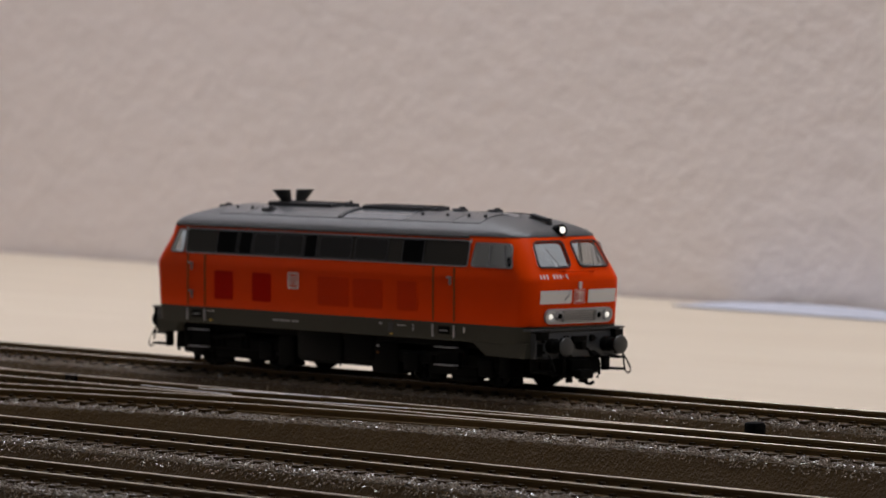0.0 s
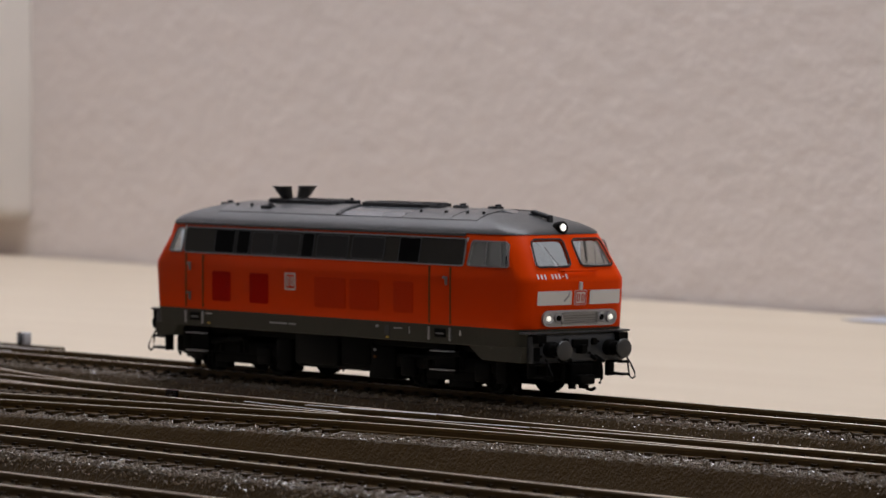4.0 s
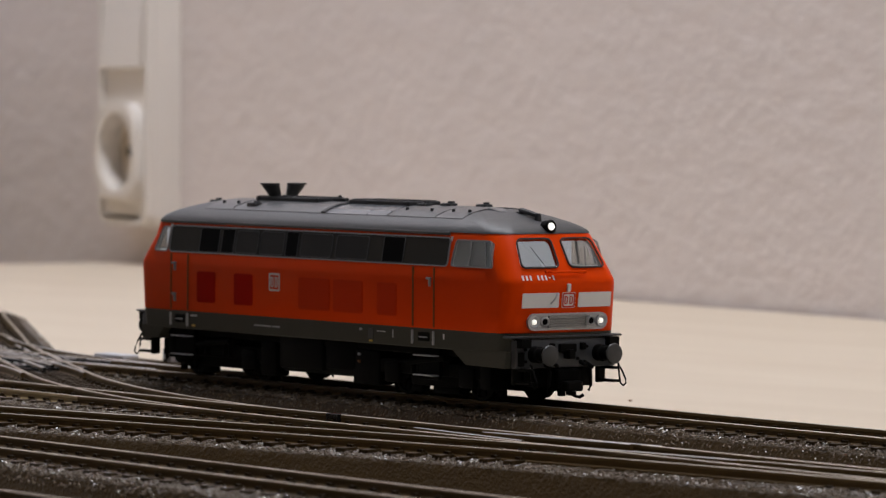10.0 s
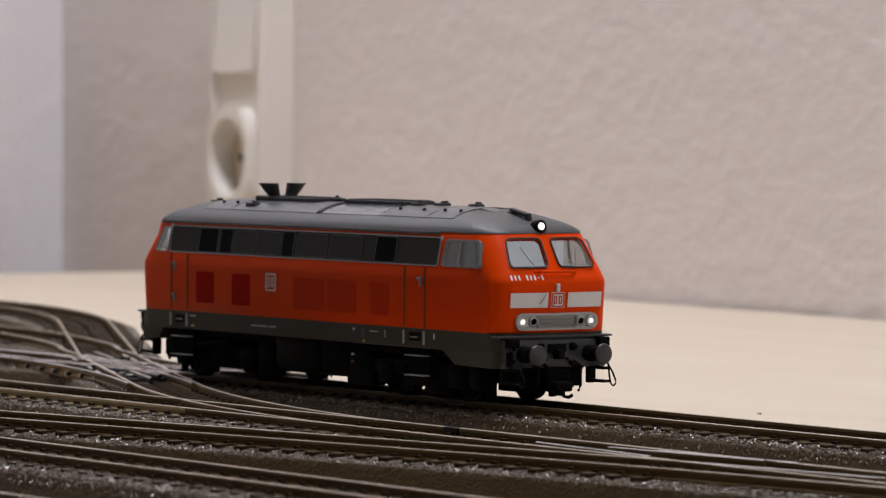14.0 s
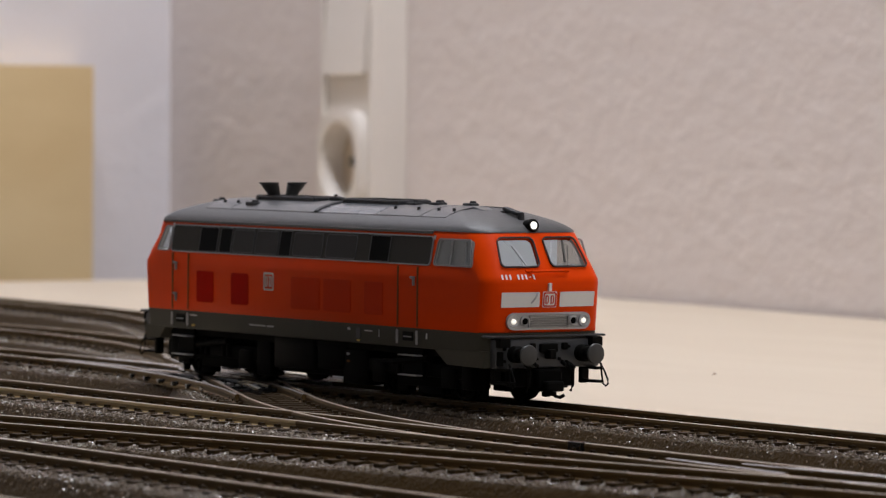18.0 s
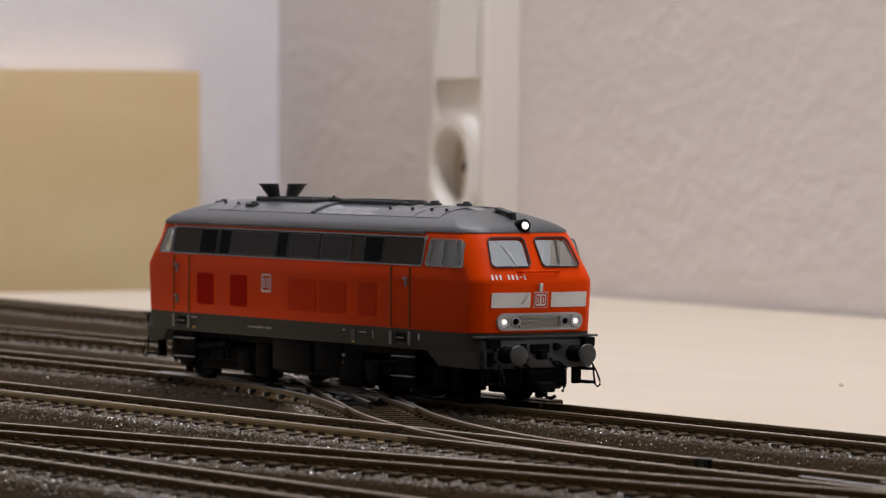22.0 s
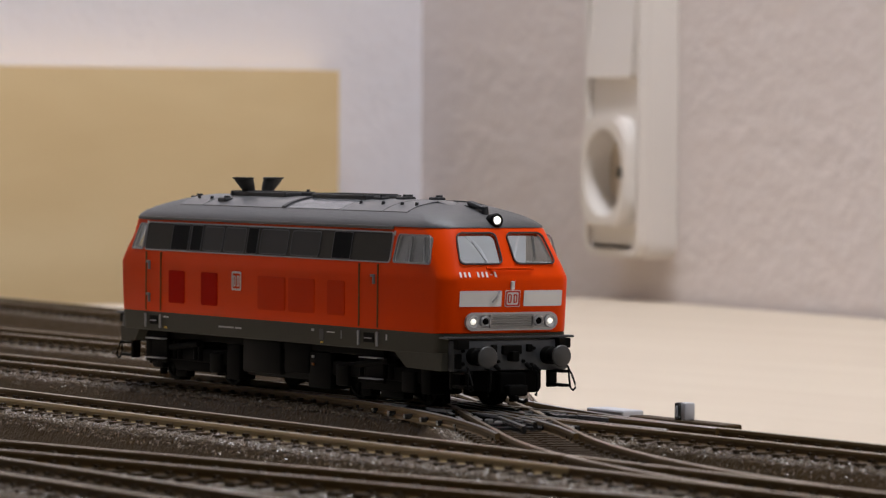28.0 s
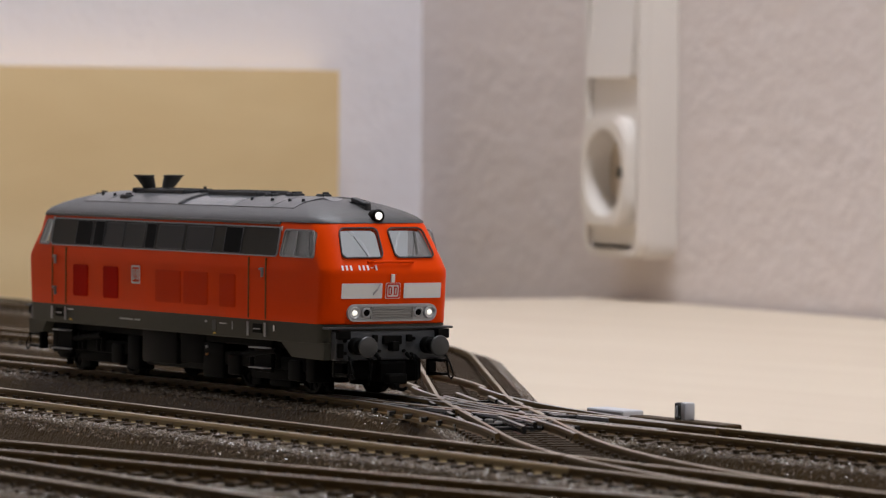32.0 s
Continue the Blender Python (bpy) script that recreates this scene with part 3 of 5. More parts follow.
def lay_track(path, label, group, singles=None, skip=None, dz=0.0, coarse=1, rails=(-8.6, 8.6), gravel=1.0, mats=None, bare=None):
    """Sections of track along a path: bed, two rails and sleepers each."""
    p, n = normals(path)
    s = np.concatenate([[0], np.cumsum(np.linalg.norm(np.diff(p, axis=0), axis=1))])
    count = max(1, round(s[-1] / SECTION))
    for c in range(count):
        a, b = s[-1] * c / count, s[-1] * (c + 1) / count
        i0, i1 = int(np.searchsorted(s, a)), int(min(len(s) - 1, np.searchsorted(s, b)))
        sub = path[i0:i1 + 1]
        mid = p[(i0 + i1) // 2]
        sec = root("track_section", label, "model track", group, at=(mid[0] * MM, mid[1] * MM, 0))
        kids = [sweep_bed(sub, sec, dz, coarse)]
        if gravel:
            kids.append(scatter_gravel(sub, sec, dz, (4.6 if mid[0] > -850 else 2.0) * gravel, ((-17.2, -14.0, 1.3), (-14.0, -10.0, 1.0), (-18.4, -17.2, 0.5), (10.0, 17.4, 0.5), (-10.0, 10.0, 0.35)), s[i0]))
        for o in rails:
            split = len([q for q in sub if q[0] < -145]) if bare and o < 0 else 0
            if split > 8:
                kids.append(sweep_rail("rail", sub[:split + 1], o, sec, dz, bare))
            if len(sub) - split > 8:
                kids.append(sweep_rail("rail", sub[split:], o, sec, dz, mats))
        stations = np.arange(math.ceil(a / PITCH) * PITCH, b, PITCH)
        verts, faces = [], []
        for st in stations:
            i = int(np.searchsorted(s, st))
            q, nn = p[i], n[i]
            if skip and skip(q[0], q[1]):
                continue
            ang = math.atan2(nn[1], nn[0]) - math.pi / 2
            if singles and singles(q[0], q[1]):
                ob = new("sleeper", SLEEPER)
                ob.parent = sec
                ob.matrix_basis = Matrix.Translation((q[0] * MM, q[1] * MM, dz * MM)) @ Matrix.Rotation(ang, 4, "Z")
                kids.append(ob)
            else:
                ca, sa = math.cos(ang), math.sin(ang)
                v = SLEEPER_V @ np.array([[ca, sa, 0], [-sa, ca, 0], [0, 0, 1]]) + np.array([q[0] * MM, q[1] * MM, dz * MM])
                base = len(verts)
                verts += v.tolist()
                faces += [[base + k for k in f] for f in SLEEPER_F]
        if verts:
            kids.append(tagged(mesh_part("sleeper_strip", verts, faces, M_SLEEPER, sec), kind="stuff"))
        for k in kids:
            k.matrix_parent_inverse = Matrix.Translation((-mid[0] * MM, -mid[1] * MM, 0))


LEFT = -1180
T2Y, T3Y, T4Y = -77.5, -184.0, -257.0
lay_track(line(LEFT, 0, 420, 0), "straight dark brown ballasted model track with nickel rails", "tracks of the yard", singles=lambda x, y: -620 < x < 260, gravel=0.45)
lay_track(line(LEFT, T2Y, 480, T2Y), "straight dark brown ballasted model track with nickel rails", "tracks of the yard", singles=lambda x, y: -480 < x < 300, bare=[M_BRASS, M_RAILTOP])
lay_track(line(-700, T3Y, 480, T3Y), "straight dark brown ballasted model track with nickel rails", "tracks of the yard", singles=lambda x, y: -260 < x < 250)
lay_track(line(-450, T4Y, 480, T4Y), "straight dark brown ballasted model track with nickel rails", "tracks of the yard")

# crossover between the second and third track
cross_a = arc(247, T2Y, 180, 1114, 12.1)
q0 = cross_a[-1]
run = (q0[1] - (T3Y + 24.7)) / math.sin(radians(12.1))
q1 = (q0[0] - run * math.cos(radians(12.1)), q0[1] - run * math.sin(radians(12.1)))
crossover = joined(cross_a, line(*q0, *q1), arc(*q1, 192.1, 1114, -12.1))
lay_track(crossover, "slim turnout and crossover track on dark brown ballast", "tracks of the yard", skip=lambda x, y: abs(y - T2Y) < 15 or abs(y - T3Y) < 15, dz=-0.07)

# the track that leaves the second one, crosses the first and climbs to the back
lead = arc(-52, T2Y, 180, 437.5, -24.3)
r0 = lead[-1]
r1 = (r0[0] - (12.0 - r0[1]) / math.tan(radians(24.3)), 12.0)
bend = arc(*r1, 155.7, 437.5, -4.0)
e1 = bend[-1]
e2 = (e1[0] - (125.0 - e1[1]) / math.tan(radians(28.3)), 125.0)
back = joined(lead, line(*r0, *r1), bend, line(*e1, *e2), arc(*e2, 151.7, 437.5, 24.3))
b1 = back[-1]
back = joined(back, line(*b1, LEFT, b1[1] + (b1[0] - LEFT) * math.tan(radians(4.0))))
lay_track(back, "curving dark brown ballasted model track behind the slip", "tracks of the yard", skip=lambda x, y: abs(y - T2Y) < 15 or abs(y) < 15, dz=-0.1)
r2 = (r0[0] - (38.7 - r0[1]) / math.tan(radians(24.3)), 38.7)
mid_track = arc(*r2, 155.7, 437.5, 24.3)
mid_track = joined(mid_track, line(*mid_track[-1], LEFT, 77.5))
lay_track(mid_track, "curving dark brown ballasted model track behind the slip", "tracks of the yard", skip=lambda x, y: x > -470, dz=-0.13)

# curved rails and frog of the double slip
slip = root("double_slip", "double slip crossing with black plastic frogs on dark ballast", "track switch", at=(-0.321, 0, 0))


def slip_kid(ob):
    ob.matrix_parent_inverse = Matrix.Translation((0.321, 0, 0))
    return ob


inner = arc(-235.3, -38.7, 155.7, 437.5, 24.3)
slip_kid(sweep_rail("slip_rail", inner, 8.6, slip, -0.05, [M_RAIL, M_BLADE]))
slip_kid(sweep_rail("slip_rail", inner, -8.6, slip, -0.05, [M_RAIL, M_BLADE]))
outer = arc(-227, 0, 180, 437.5, -24.3)
slip_kid(sweep_rail("slip_rail", outer, -8.6, slip, -0.05, [M_RAIL, M_BLADE]))
slip_kid(sweep_rail("slip_rail", outer, 8.6, slip, -0.05, [M_RAIL, M_BLADE]))
for fx, fy, fa in ((-321, 0, 12), (-283, -8.6, 10), (-359, 8.6, 10), (-302, 8.4, 20), (-340, -8.4, 20)):
    slip_kid(part("frog", bm_box(-9, 9, -3, 3, -2.6, -0.35, 0.4, m=pose(fx * MM, fy * MM, 0, 0, 0, -fa)), M_FROG, slip))
# blades, tie bars and black plastic clutter inside the slip
for bx, by, ln, an in ((-290, -12.0, 40, 16), (-352, 12.0, 40, 16), (-276, -20.5, 36, 22), (-366, 21.0, 36, 22)):
    ca, sa = math.cos(radians(an)) * ln / 2, math.sin(radians(an)) * ln / 2
    slip_kid(sweep_rail("point_blade", line(bx + ca, by - sa, bx - ca, by + sa), 0, slip, -0.1, [M_FROG, M_BLADE]))
for k in range(34):
    cx = rng.uniform(-372, -262)
    cy = (-(cx + 321) * 0.22) + rng.uniform(-7.5, 7.5)
    w, d = rng.uniform(1.5, 6.5), rng.uniform(1.2, 3.2)
    slip_kid(part("slide_plate", bm_box(-w, w, -d, d, -2.6, rng.uniform(-1.3, -0.2), 0.3, m=pose(cx * MM, cy * MM, 0, 0, 0, float(rng.uniform(-26, -4)))), M_FROG, slip))
for k in range(9):
    cx = -370 + 12.4 * k
    slip_kid(part("tie_bar", bm_box(-0.9, 0.9, -21, 21, -2.4, -1.2, 0.2, m=pose(cx * MM, -(cx + 321) * 0.22 * MM, 0, 0, 0, -12)), M_FROG, slip))
for gx, gy in ((-255, 6.4), (-255, -6.4), (-385, 6.4), (-385, -6.4)):
    slip_kid(sweep_rail("guard_rail", line(gx - 22, gy, gx + 22, gy), 0, slip, 0.1, [M_RAIL, M_BLADE]))

slip_kid(part("slip_plate", bm_box(-54, 54, -8.4, 8.4, -2.7, -1.9, 0.3, m=pose(-0.321, 0, 0, 0, 0, -12)), M_BLACK, slip, "black plastic plate of the slip"))
# short bright check and wing rails round the frogs
for a in (0.0, -24.3):
    ca, sa = math.cos(radians(a)), math.sin(radians(a))
    for o in (-6.5, 6.5, -10.6, 10.6):
        for c in (-46, -25, -4, 17, 38):
            ln = 8.0 if abs(o) < 8 else 6.0
            x0, y0, x1, y1 = c - ln, o, c + ln, o
            slip_kid(sweep_rail("check_rail", line(-321 + x0 * ca - y0 * sa, x0 * sa + y0 * ca, -321 + x1 * ca - y1 * sa, x1 * sa + y1 * ca), 0, slip, -0.15, [M_FROG, M_BLADE]))
for k in range(40):
    cx = rng.uniform(-385, -250)
    cy = (-(cx + 321) * 0.22) + rng.uniform(-11, 11)
    slip_kid(part("rail_chair", bm_box(-0.9, 0.9, -0.7, 0.7, -2.4, rng.uniform(-1.2, -0.5), 0.2, m=pose(cx * MM, cy * MM, 0, 0, 0, float(rng.uniform(-24, 0)))), M_BLADE if k % 3 == 0 else M_FROG, slip))

# point machine and hand lever on the far side of the slip
drive = root("point_lever", "small grey hand lever on a dark turnout drive housing", "point lever", at=(-0.27, 0.026, TABLE_Z))


def drive_kid(ob):
    ob.matrix_parent_inverse = Matrix.Translation((0.27, -0.026, -TABLE_Z))
    return ob


drive_kid(part("housing", bm_box(-284, -244, 15.5, 20.5, -9.9, -0.1, 0.5), M_BED, drive))
drive_kid(part("lever", bm_box(-263.3, -261.4, 16.4, 19.2, -0.2, 3.9, 0.4), M_GREYBOX, drive, "pale grey lever knob", smooth=True))
drive_kid(part("lever_guard", bm_box(-265.6, -263.2, 16.2, 19.6, -0.2, 3.8, 0.4), M_FROG, drive))
drive_kid(part("pointer", bm_box(-264.6, -264.0, 15.9, 16.4, 0.6, 3.0, 0.1), M_GREYBOX, drive, "white pointer mark"))
drive_kid(part("cover", bm_box(-311, -295, 21, 27, -9.9, 0.2, 0.5), M_GREYBOX, drive, "pale grey cover plate"))
turnout = root("turnout", "bright switch blades of the turnout on dark ballast", "track switch", at=(0.04, -0.0735, 0))
for x0, y0, x1, y1 in ((14, -75.6, 62, -70.4), (28, -72.6, 70, -68.2), (-6, -80.4, 40, -84.0), (60, -86.1, 110, -79.6)):
    ob = sweep_rail("point_blade", line(x0, y0, x1, y1), 0, turnout, 0.1, [M_RAIL, M_BLADE])
    ob.matrix_parent_inverse = Matrix.Translation((-0.04, 0.0735, 0))
ob = part("rail_joint", bm_box(-57, -52, -70.4, -67.6, -2.7, 0.08, 0.1), M_FROG, turnout, "black insulated rail joint")
ob.matrix_parent_inverse = Matrix.Translation((-0.04, 0.0735, 0))
for cx in (20, 44, 68):
    ob = part("tie_bar", bm_box(cx - 1, cx + 1, -88, -64, -2.6, -1.3, 0.2), M_FROG, turnout)
    ob.matrix_parent_inverse = Matrix.Translation((-0.04, 0.0735, 0))
knob = root("turnout_lever", "small black hand knob beside the turnout", "point lever", at=(0.2135, -0.054, TABLE_Z))
ob = part("knob", bm_box(211.2, 215.6, -56, -52, -9.9, 1.3, 0.8), M_BLACK, knob, smooth=True)
ob.matrix_parent_inverse = Matrix.Translation((-0.2135, 0.054, -TABLE_Z))

# ---- the locomotive, 1:87, front towards +x, rail heads at z = 0 ----
loco = root("diesel_locomotive", "traffic red model diesel locomotive with grey roof and lit headlights", "model locomotive")


def outline(length, width, r, bow, n=6):
    """Plan of the body at one height: half length, half width, corner radius, bow of the ends; from (+, -) corner anticlockwise."""
    pts = []
    for sx, sy, a0 in ((1, -1, -90), (1, 1, 0), (-1, 1, 90), (-1, -1, 180)):
        for i in range(n + 1):
            a = radians(a0 + 90 * i / n)
            x, y = sx * (length - r) + r * math.cos(a), sy * (width - r) + r * math.sin(a)
            pts.append((x, y))
        if sy * sx < 0:
            for j in range(1, 4):
                t = j / 4
                pts.append((sx * length, sy * (width - r) * (1 - 2 * t)))
    out = []
    for x, y in pts:
        k = max(0.0, (abs(x) - (length - r)) / r)
        out.append((x + math.copysign(bow * k * (1 - (y / width) ** 2), x), y))
    return out


def loft(levels, cap=True):
    """levels: (z, half length, half width, radius, bow)."""
    bm = bmesh.new()
    rings = []
    for z, a, w, r, bow in levels:
        rings.append([bm.verts.new((x * MM, y * MM, z * MM)) for x, y in outline(a, w, r, bow)])
    n = len(rings[0])
    for a, b in zip(rings, rings[1:]):
        for i in range(n):
            j = (i + 1) % n
            bm.faces.new((a[i], a[j], b[j], b[i]))
    if cap:
        bm.faces.new(rings[0][::-1])
        bm.faces.new(rings[-1])
    return bm


BODY = [(17.9, 85.6, 17.5, 4.5, 1.3), (18.1, 86.0, 17.6, 4.5, 1.3), (24.0, 86.6, 17.6, 4.6, 1.3), (30.0, 87.2, 17.6, 4.8, 1.3), (31.0, 87.1, 17.6, 4.9, 1.3),
        (31.8, 86.6, 17.5, 5.0, 1.3), (33.2, 85.7, 17.4, 5.1, 1.3), (37.5, 82.9, 16.7, 5.4, 1.3), (42.0, 80.0, 15.9, 5.8, 1.3), (42.4, 79.6, 15.7, 5.8, 1.3)]
INNER = [(z, a - 1.0, w - 1.0, r - 0.8, b) for z, a, w, r, b in [(18.9, 85.9, 17.6, 4.5, 1.3)] + BODY[2:-2] + [(41.6, 80.2, 15.95, 5.8, 1.3)]]
shell = loft(BODY)
hollow = loft(INNER)
bmesh.ops.reverse_faces(hollow, faces=hollow.faces[:])
hollow_me = to_mesh("hollow", hollow, M_RED)
shell.from_mesh(hollow_me)
bpy.data.meshes.remove(hollow_me)
body = part("body", shell, M_RED, loco, "traffic red lacquered body shell")
cutter = bmesh.new()
ROOF = [(42.4, 79.8, 15.9, 5.8, 1.3), (42.9, 79.6, 15.8, 5.9, 1.3), (44.0, 78.0, 14.9, 6.4, 1.6), (45.2, 75.0, 13.4, 7.0, 2.0), (46.4, 70.5, 11.4, 7.5, 2.2), (47.4, 66.0, 8.6, 6.5, 2.0), (48.0, 62.0, 5.6, 4.5, 1.5), (48.3, 58.0, 2.4, 2.2, 0.5)]
roof = part("roof", loft(ROOF), M_ROOF, loco, "matt grey rounded roof", smooth=True)


def roof_z(y):
    ys, zs = [0, 2.4, 5.6, 8.6, 11.4, 13.4, 14.9, 15.8], [48.4, 48.3, 48.0, 47.4, 46.4, 45.2, 44.0, 42.9]
    return float(np.interp(abs(y), ys, zs))


def side_y(z):
    zs, ws = [l[0] for l in BODY], [l[2] for l in BODY]
    return float(np.interp(z, zs, ws))


def nose_x(z, y=0.0):
    zs, ls = [l[0] for l in BODY], [l[1] for l in BODY]
    return float(np.interp(z, zs, ls)) + 1.3 * (1 - (y / 17.6) ** 2)


def side_frame(x, z, s=-1, out=0.0):
    dz = 0.3
    slope = (side_y(z + dz) - side_y(z - dz)) / (2 * dz)
    nrm = Vector((0, s, -slope))
    m = frame_at(x, s * (side_y(z) + out), z, nrm)
    return m


def front_frame(y, z, e=1, out=0.0):
    dz = 0.3
    slope = (nose_x(z + dz, y) - nose_x(z - dz, y)) / (2 * dz)
    yaw = 2 * 1.3 * y / 17.6 ** 2
    return frame_at(e * (nose_x(z, y) + out), y, z, Vector((e, yaw, -slope)))


for s in (-1, 1):
    part("rain_gutter", bm_box(-77.0, 60.0, s * 16.0 - 0.28, s * 16.0 + 0.28, 41.72, 42.5, 0.12), M_ROOF, loco, "thin grey rain gutter")

# grey skirt below the body
SKIRT = [(12.9, 85.4, 17.0, 4.4, 1.2), (13.2, 85.8, 17.3, 4.5, 1.2), (17.9, 86.2, 17.45, 4.5, 1.2)]
skirt = part("skirt", loft(SKIRT), M_SKIRT, loco, "dark grey painted solebar skirt", smooth=True)
for e in (1, -1):
    for s in (-1, 1):
        bm = bmesh.new()
        prof = [(62.0, 13.4), (68.5, 9.4), (84.6, 9.2), (85.4, 13.4)] if e > 0 else [(71.5, 13.4), (77.0, 9.9), (84.6, 9.6), (85.4, 13.4)]
        lo = [bm.verts.new((e * x * MM, s * 13.2 * MM, z * MM)) for x, z in prof]
        hi = [bm.verts.new((e * x * MM, s * 17.2 * MM, z * MM)) for x, z in prof]
        for i in range(4):
            j = (i + 1) % 4
            bm.faces.new((lo[i], lo[j], hi[j], hi[i]))
        bm.faces.new(lo)
        bm.faces.new(hi)
        bmesh.ops.recalc_face_normals(bm, faces=bm.faces[:])
        part("end_skirt", bm, M_SKIRT, loco)
    x0, x1 = sorted((e * 85.0, e * 87.6))
    part("buffer_beam", bm_box(x0, x1, -15.6, 15.6, 9.2, 16.4, 0.5), M_BEAM, loco, "dark grey buffer beam", smooth=True)
    x0, x1 = sorted((e * 84.0, e * 87.9))
    part("running_board", bm_box(x0, x1, -17.3, 17.3, 16.75, 17.3, 0.2), M_BEAM, loco, "thin grey step plate above the buffers")
    for s in (-1, 1):
        m = frame_at(e * 87.4, s * 10.05, 12.7, (e, 0, 0))
        buf = part("buffer", bm_lathe([(2.1, 0), (2.1, 2.4), (1.75, 2.7), (1.75, 4.4), (1.25, 4.6), (1.25, 6.0), (2.2, 6.1), (2.4, 6.35), (0.2, 6.4)], 28, m), M_RUBBER, loco, "round black buffer", smooth=True)
        part("buffer_plate", bm_lathe([(2.45, 0), (2.62, 0.22), (2.4, 0.55), (1.5, 0.8), (0.1, 0.88)], 28, frame_at(e * 93.72, s * 10.05, 12.7, (e, 0, 0))), M_BUFFER, buf, "dull steel buffer face", smooth=True)
        part("step_bracket", bm_box(min(e * 85, e * 89.4), max(e * 85, e * 89.4), s * 13.8 - 1.6, s * 13.8 + 1.6, 14.4, 16.7, 0.2), M_RUBBER, loco)
        # corner step and looped hose below each buffer
        pts = [(e * 90.6, s * 13.6, 10.4), (e * 92.4, s * 13.8, 8.4), (e * 93.8, s * 13.9, 6.2), (e * 93.9, s * 13.9, 5.2), (e * 92.9, s * 13.9, 4.6), (e * 91.7, s * 13.9, 5.2), (e * 91.3, s * 13.8, 7.4), (e * 91.2, s * 13.6, 10.2)]
        part("hose_loop", bm_tube(pts, 0.24), M_RUBBER, loco, "looped dark wire hose")
        stp = part("corner_step", bm_box(min(e * 83.6, e * 85.0), max(e * 83.6, e * 85.0), s * 13.2 - 1.2, s * 13.2 + 1.2, 5.0, 10.0, 0.3), M_RUBBER, loco, "black shunter's step")
        for zz in (9.0, 5.7):
            part("tread", bm_box(min(e * 84.5, e * 91.0), max(e * 84.5, e * 91.0), s * 13.2 - 1.0, s * 13.2 + 1.0, zz - 0.4, zz + 0.3, 0.12), M_RUBBER, stp)
        for k, yy in enumerate((4.4, 6.6)):
            part("air_cock", bm_cyl(0.55, 0.45, 2.4, 10, frame_at(e * 87.5, s * yy, 10.6 - k * 0.5, (e, 0, -0.4))), M_RUBBER, loco)
        part("hose", bm_tube([(e * 87.6, s * 6.2, 10.2), (e * 89.2, s * 6.4, 8.0), (e * 89.0, s * 6.6, 4.6), (e * 88.2, s * 6.6, 3.4)], 0.42), M_RUBBER, loco)
    # coupling with its pocket
    part("coupling_hook", bm_box(min(e * 87.4, e * 90.2), max(e * 87.4, e * 90.2), -1.0, 1.0, 11.4, 13.8, 0.35), M_RUBBER, loco)
    part("coupling_socket", bm_box(min(e * 87.4, e * 88.6), max(e * 87.4, e * 88.6), -2.6, 2.6, 13.0, 15.2, 0.3), M_RUBBER, loco)
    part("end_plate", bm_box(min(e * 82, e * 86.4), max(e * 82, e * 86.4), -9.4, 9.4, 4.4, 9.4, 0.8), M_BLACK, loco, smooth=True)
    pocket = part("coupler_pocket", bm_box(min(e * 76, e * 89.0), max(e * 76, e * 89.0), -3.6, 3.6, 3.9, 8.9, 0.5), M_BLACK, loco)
    part("coupler_head", bm_box(min(e * 88.6, e * 91.4), max(e * 88.6, e * 91.4), -2.6, 2.6, 3.4, 6.0, 0.5), M_RUBBER, pocket)
    part("coupler_hook", bm_tube([(e * 88.6, 0.6, 3.6), (e * 90.0, 0.8, 2.2), (e * 91.2, 1.4, 2.0), (e * 92.0, 2.0, 2.6)], 0.45), M_RUBBER, pocket)
    part("coupler_tongue", bm_box(min(e * 89.2, e * 92.4), max(e * 89.2, e * 92.4), -1.6, -0.4, 2.4, 3.6, 0.3), M_RUBBER, pocket)
    for s in (-1, 1):
        part("lamp_socket", bm_box(min(e * 87.2, e * 88.6), max(e * 87.2, e * 88.6), s * 4.8 - 0.7, s * 4.8 + 0.7, 13.6, 15.4, 0.25), M_RUBBER, loco)
        part("beam_bracket", bm_box(min(e * 87.2, e * 88.4), max(e * 87.2, e * 88.4), s * 14.4 - 0.8, s * 14.4 + 0.8, 9.8, 13.4, 0.25), M_RUBBER, loco)

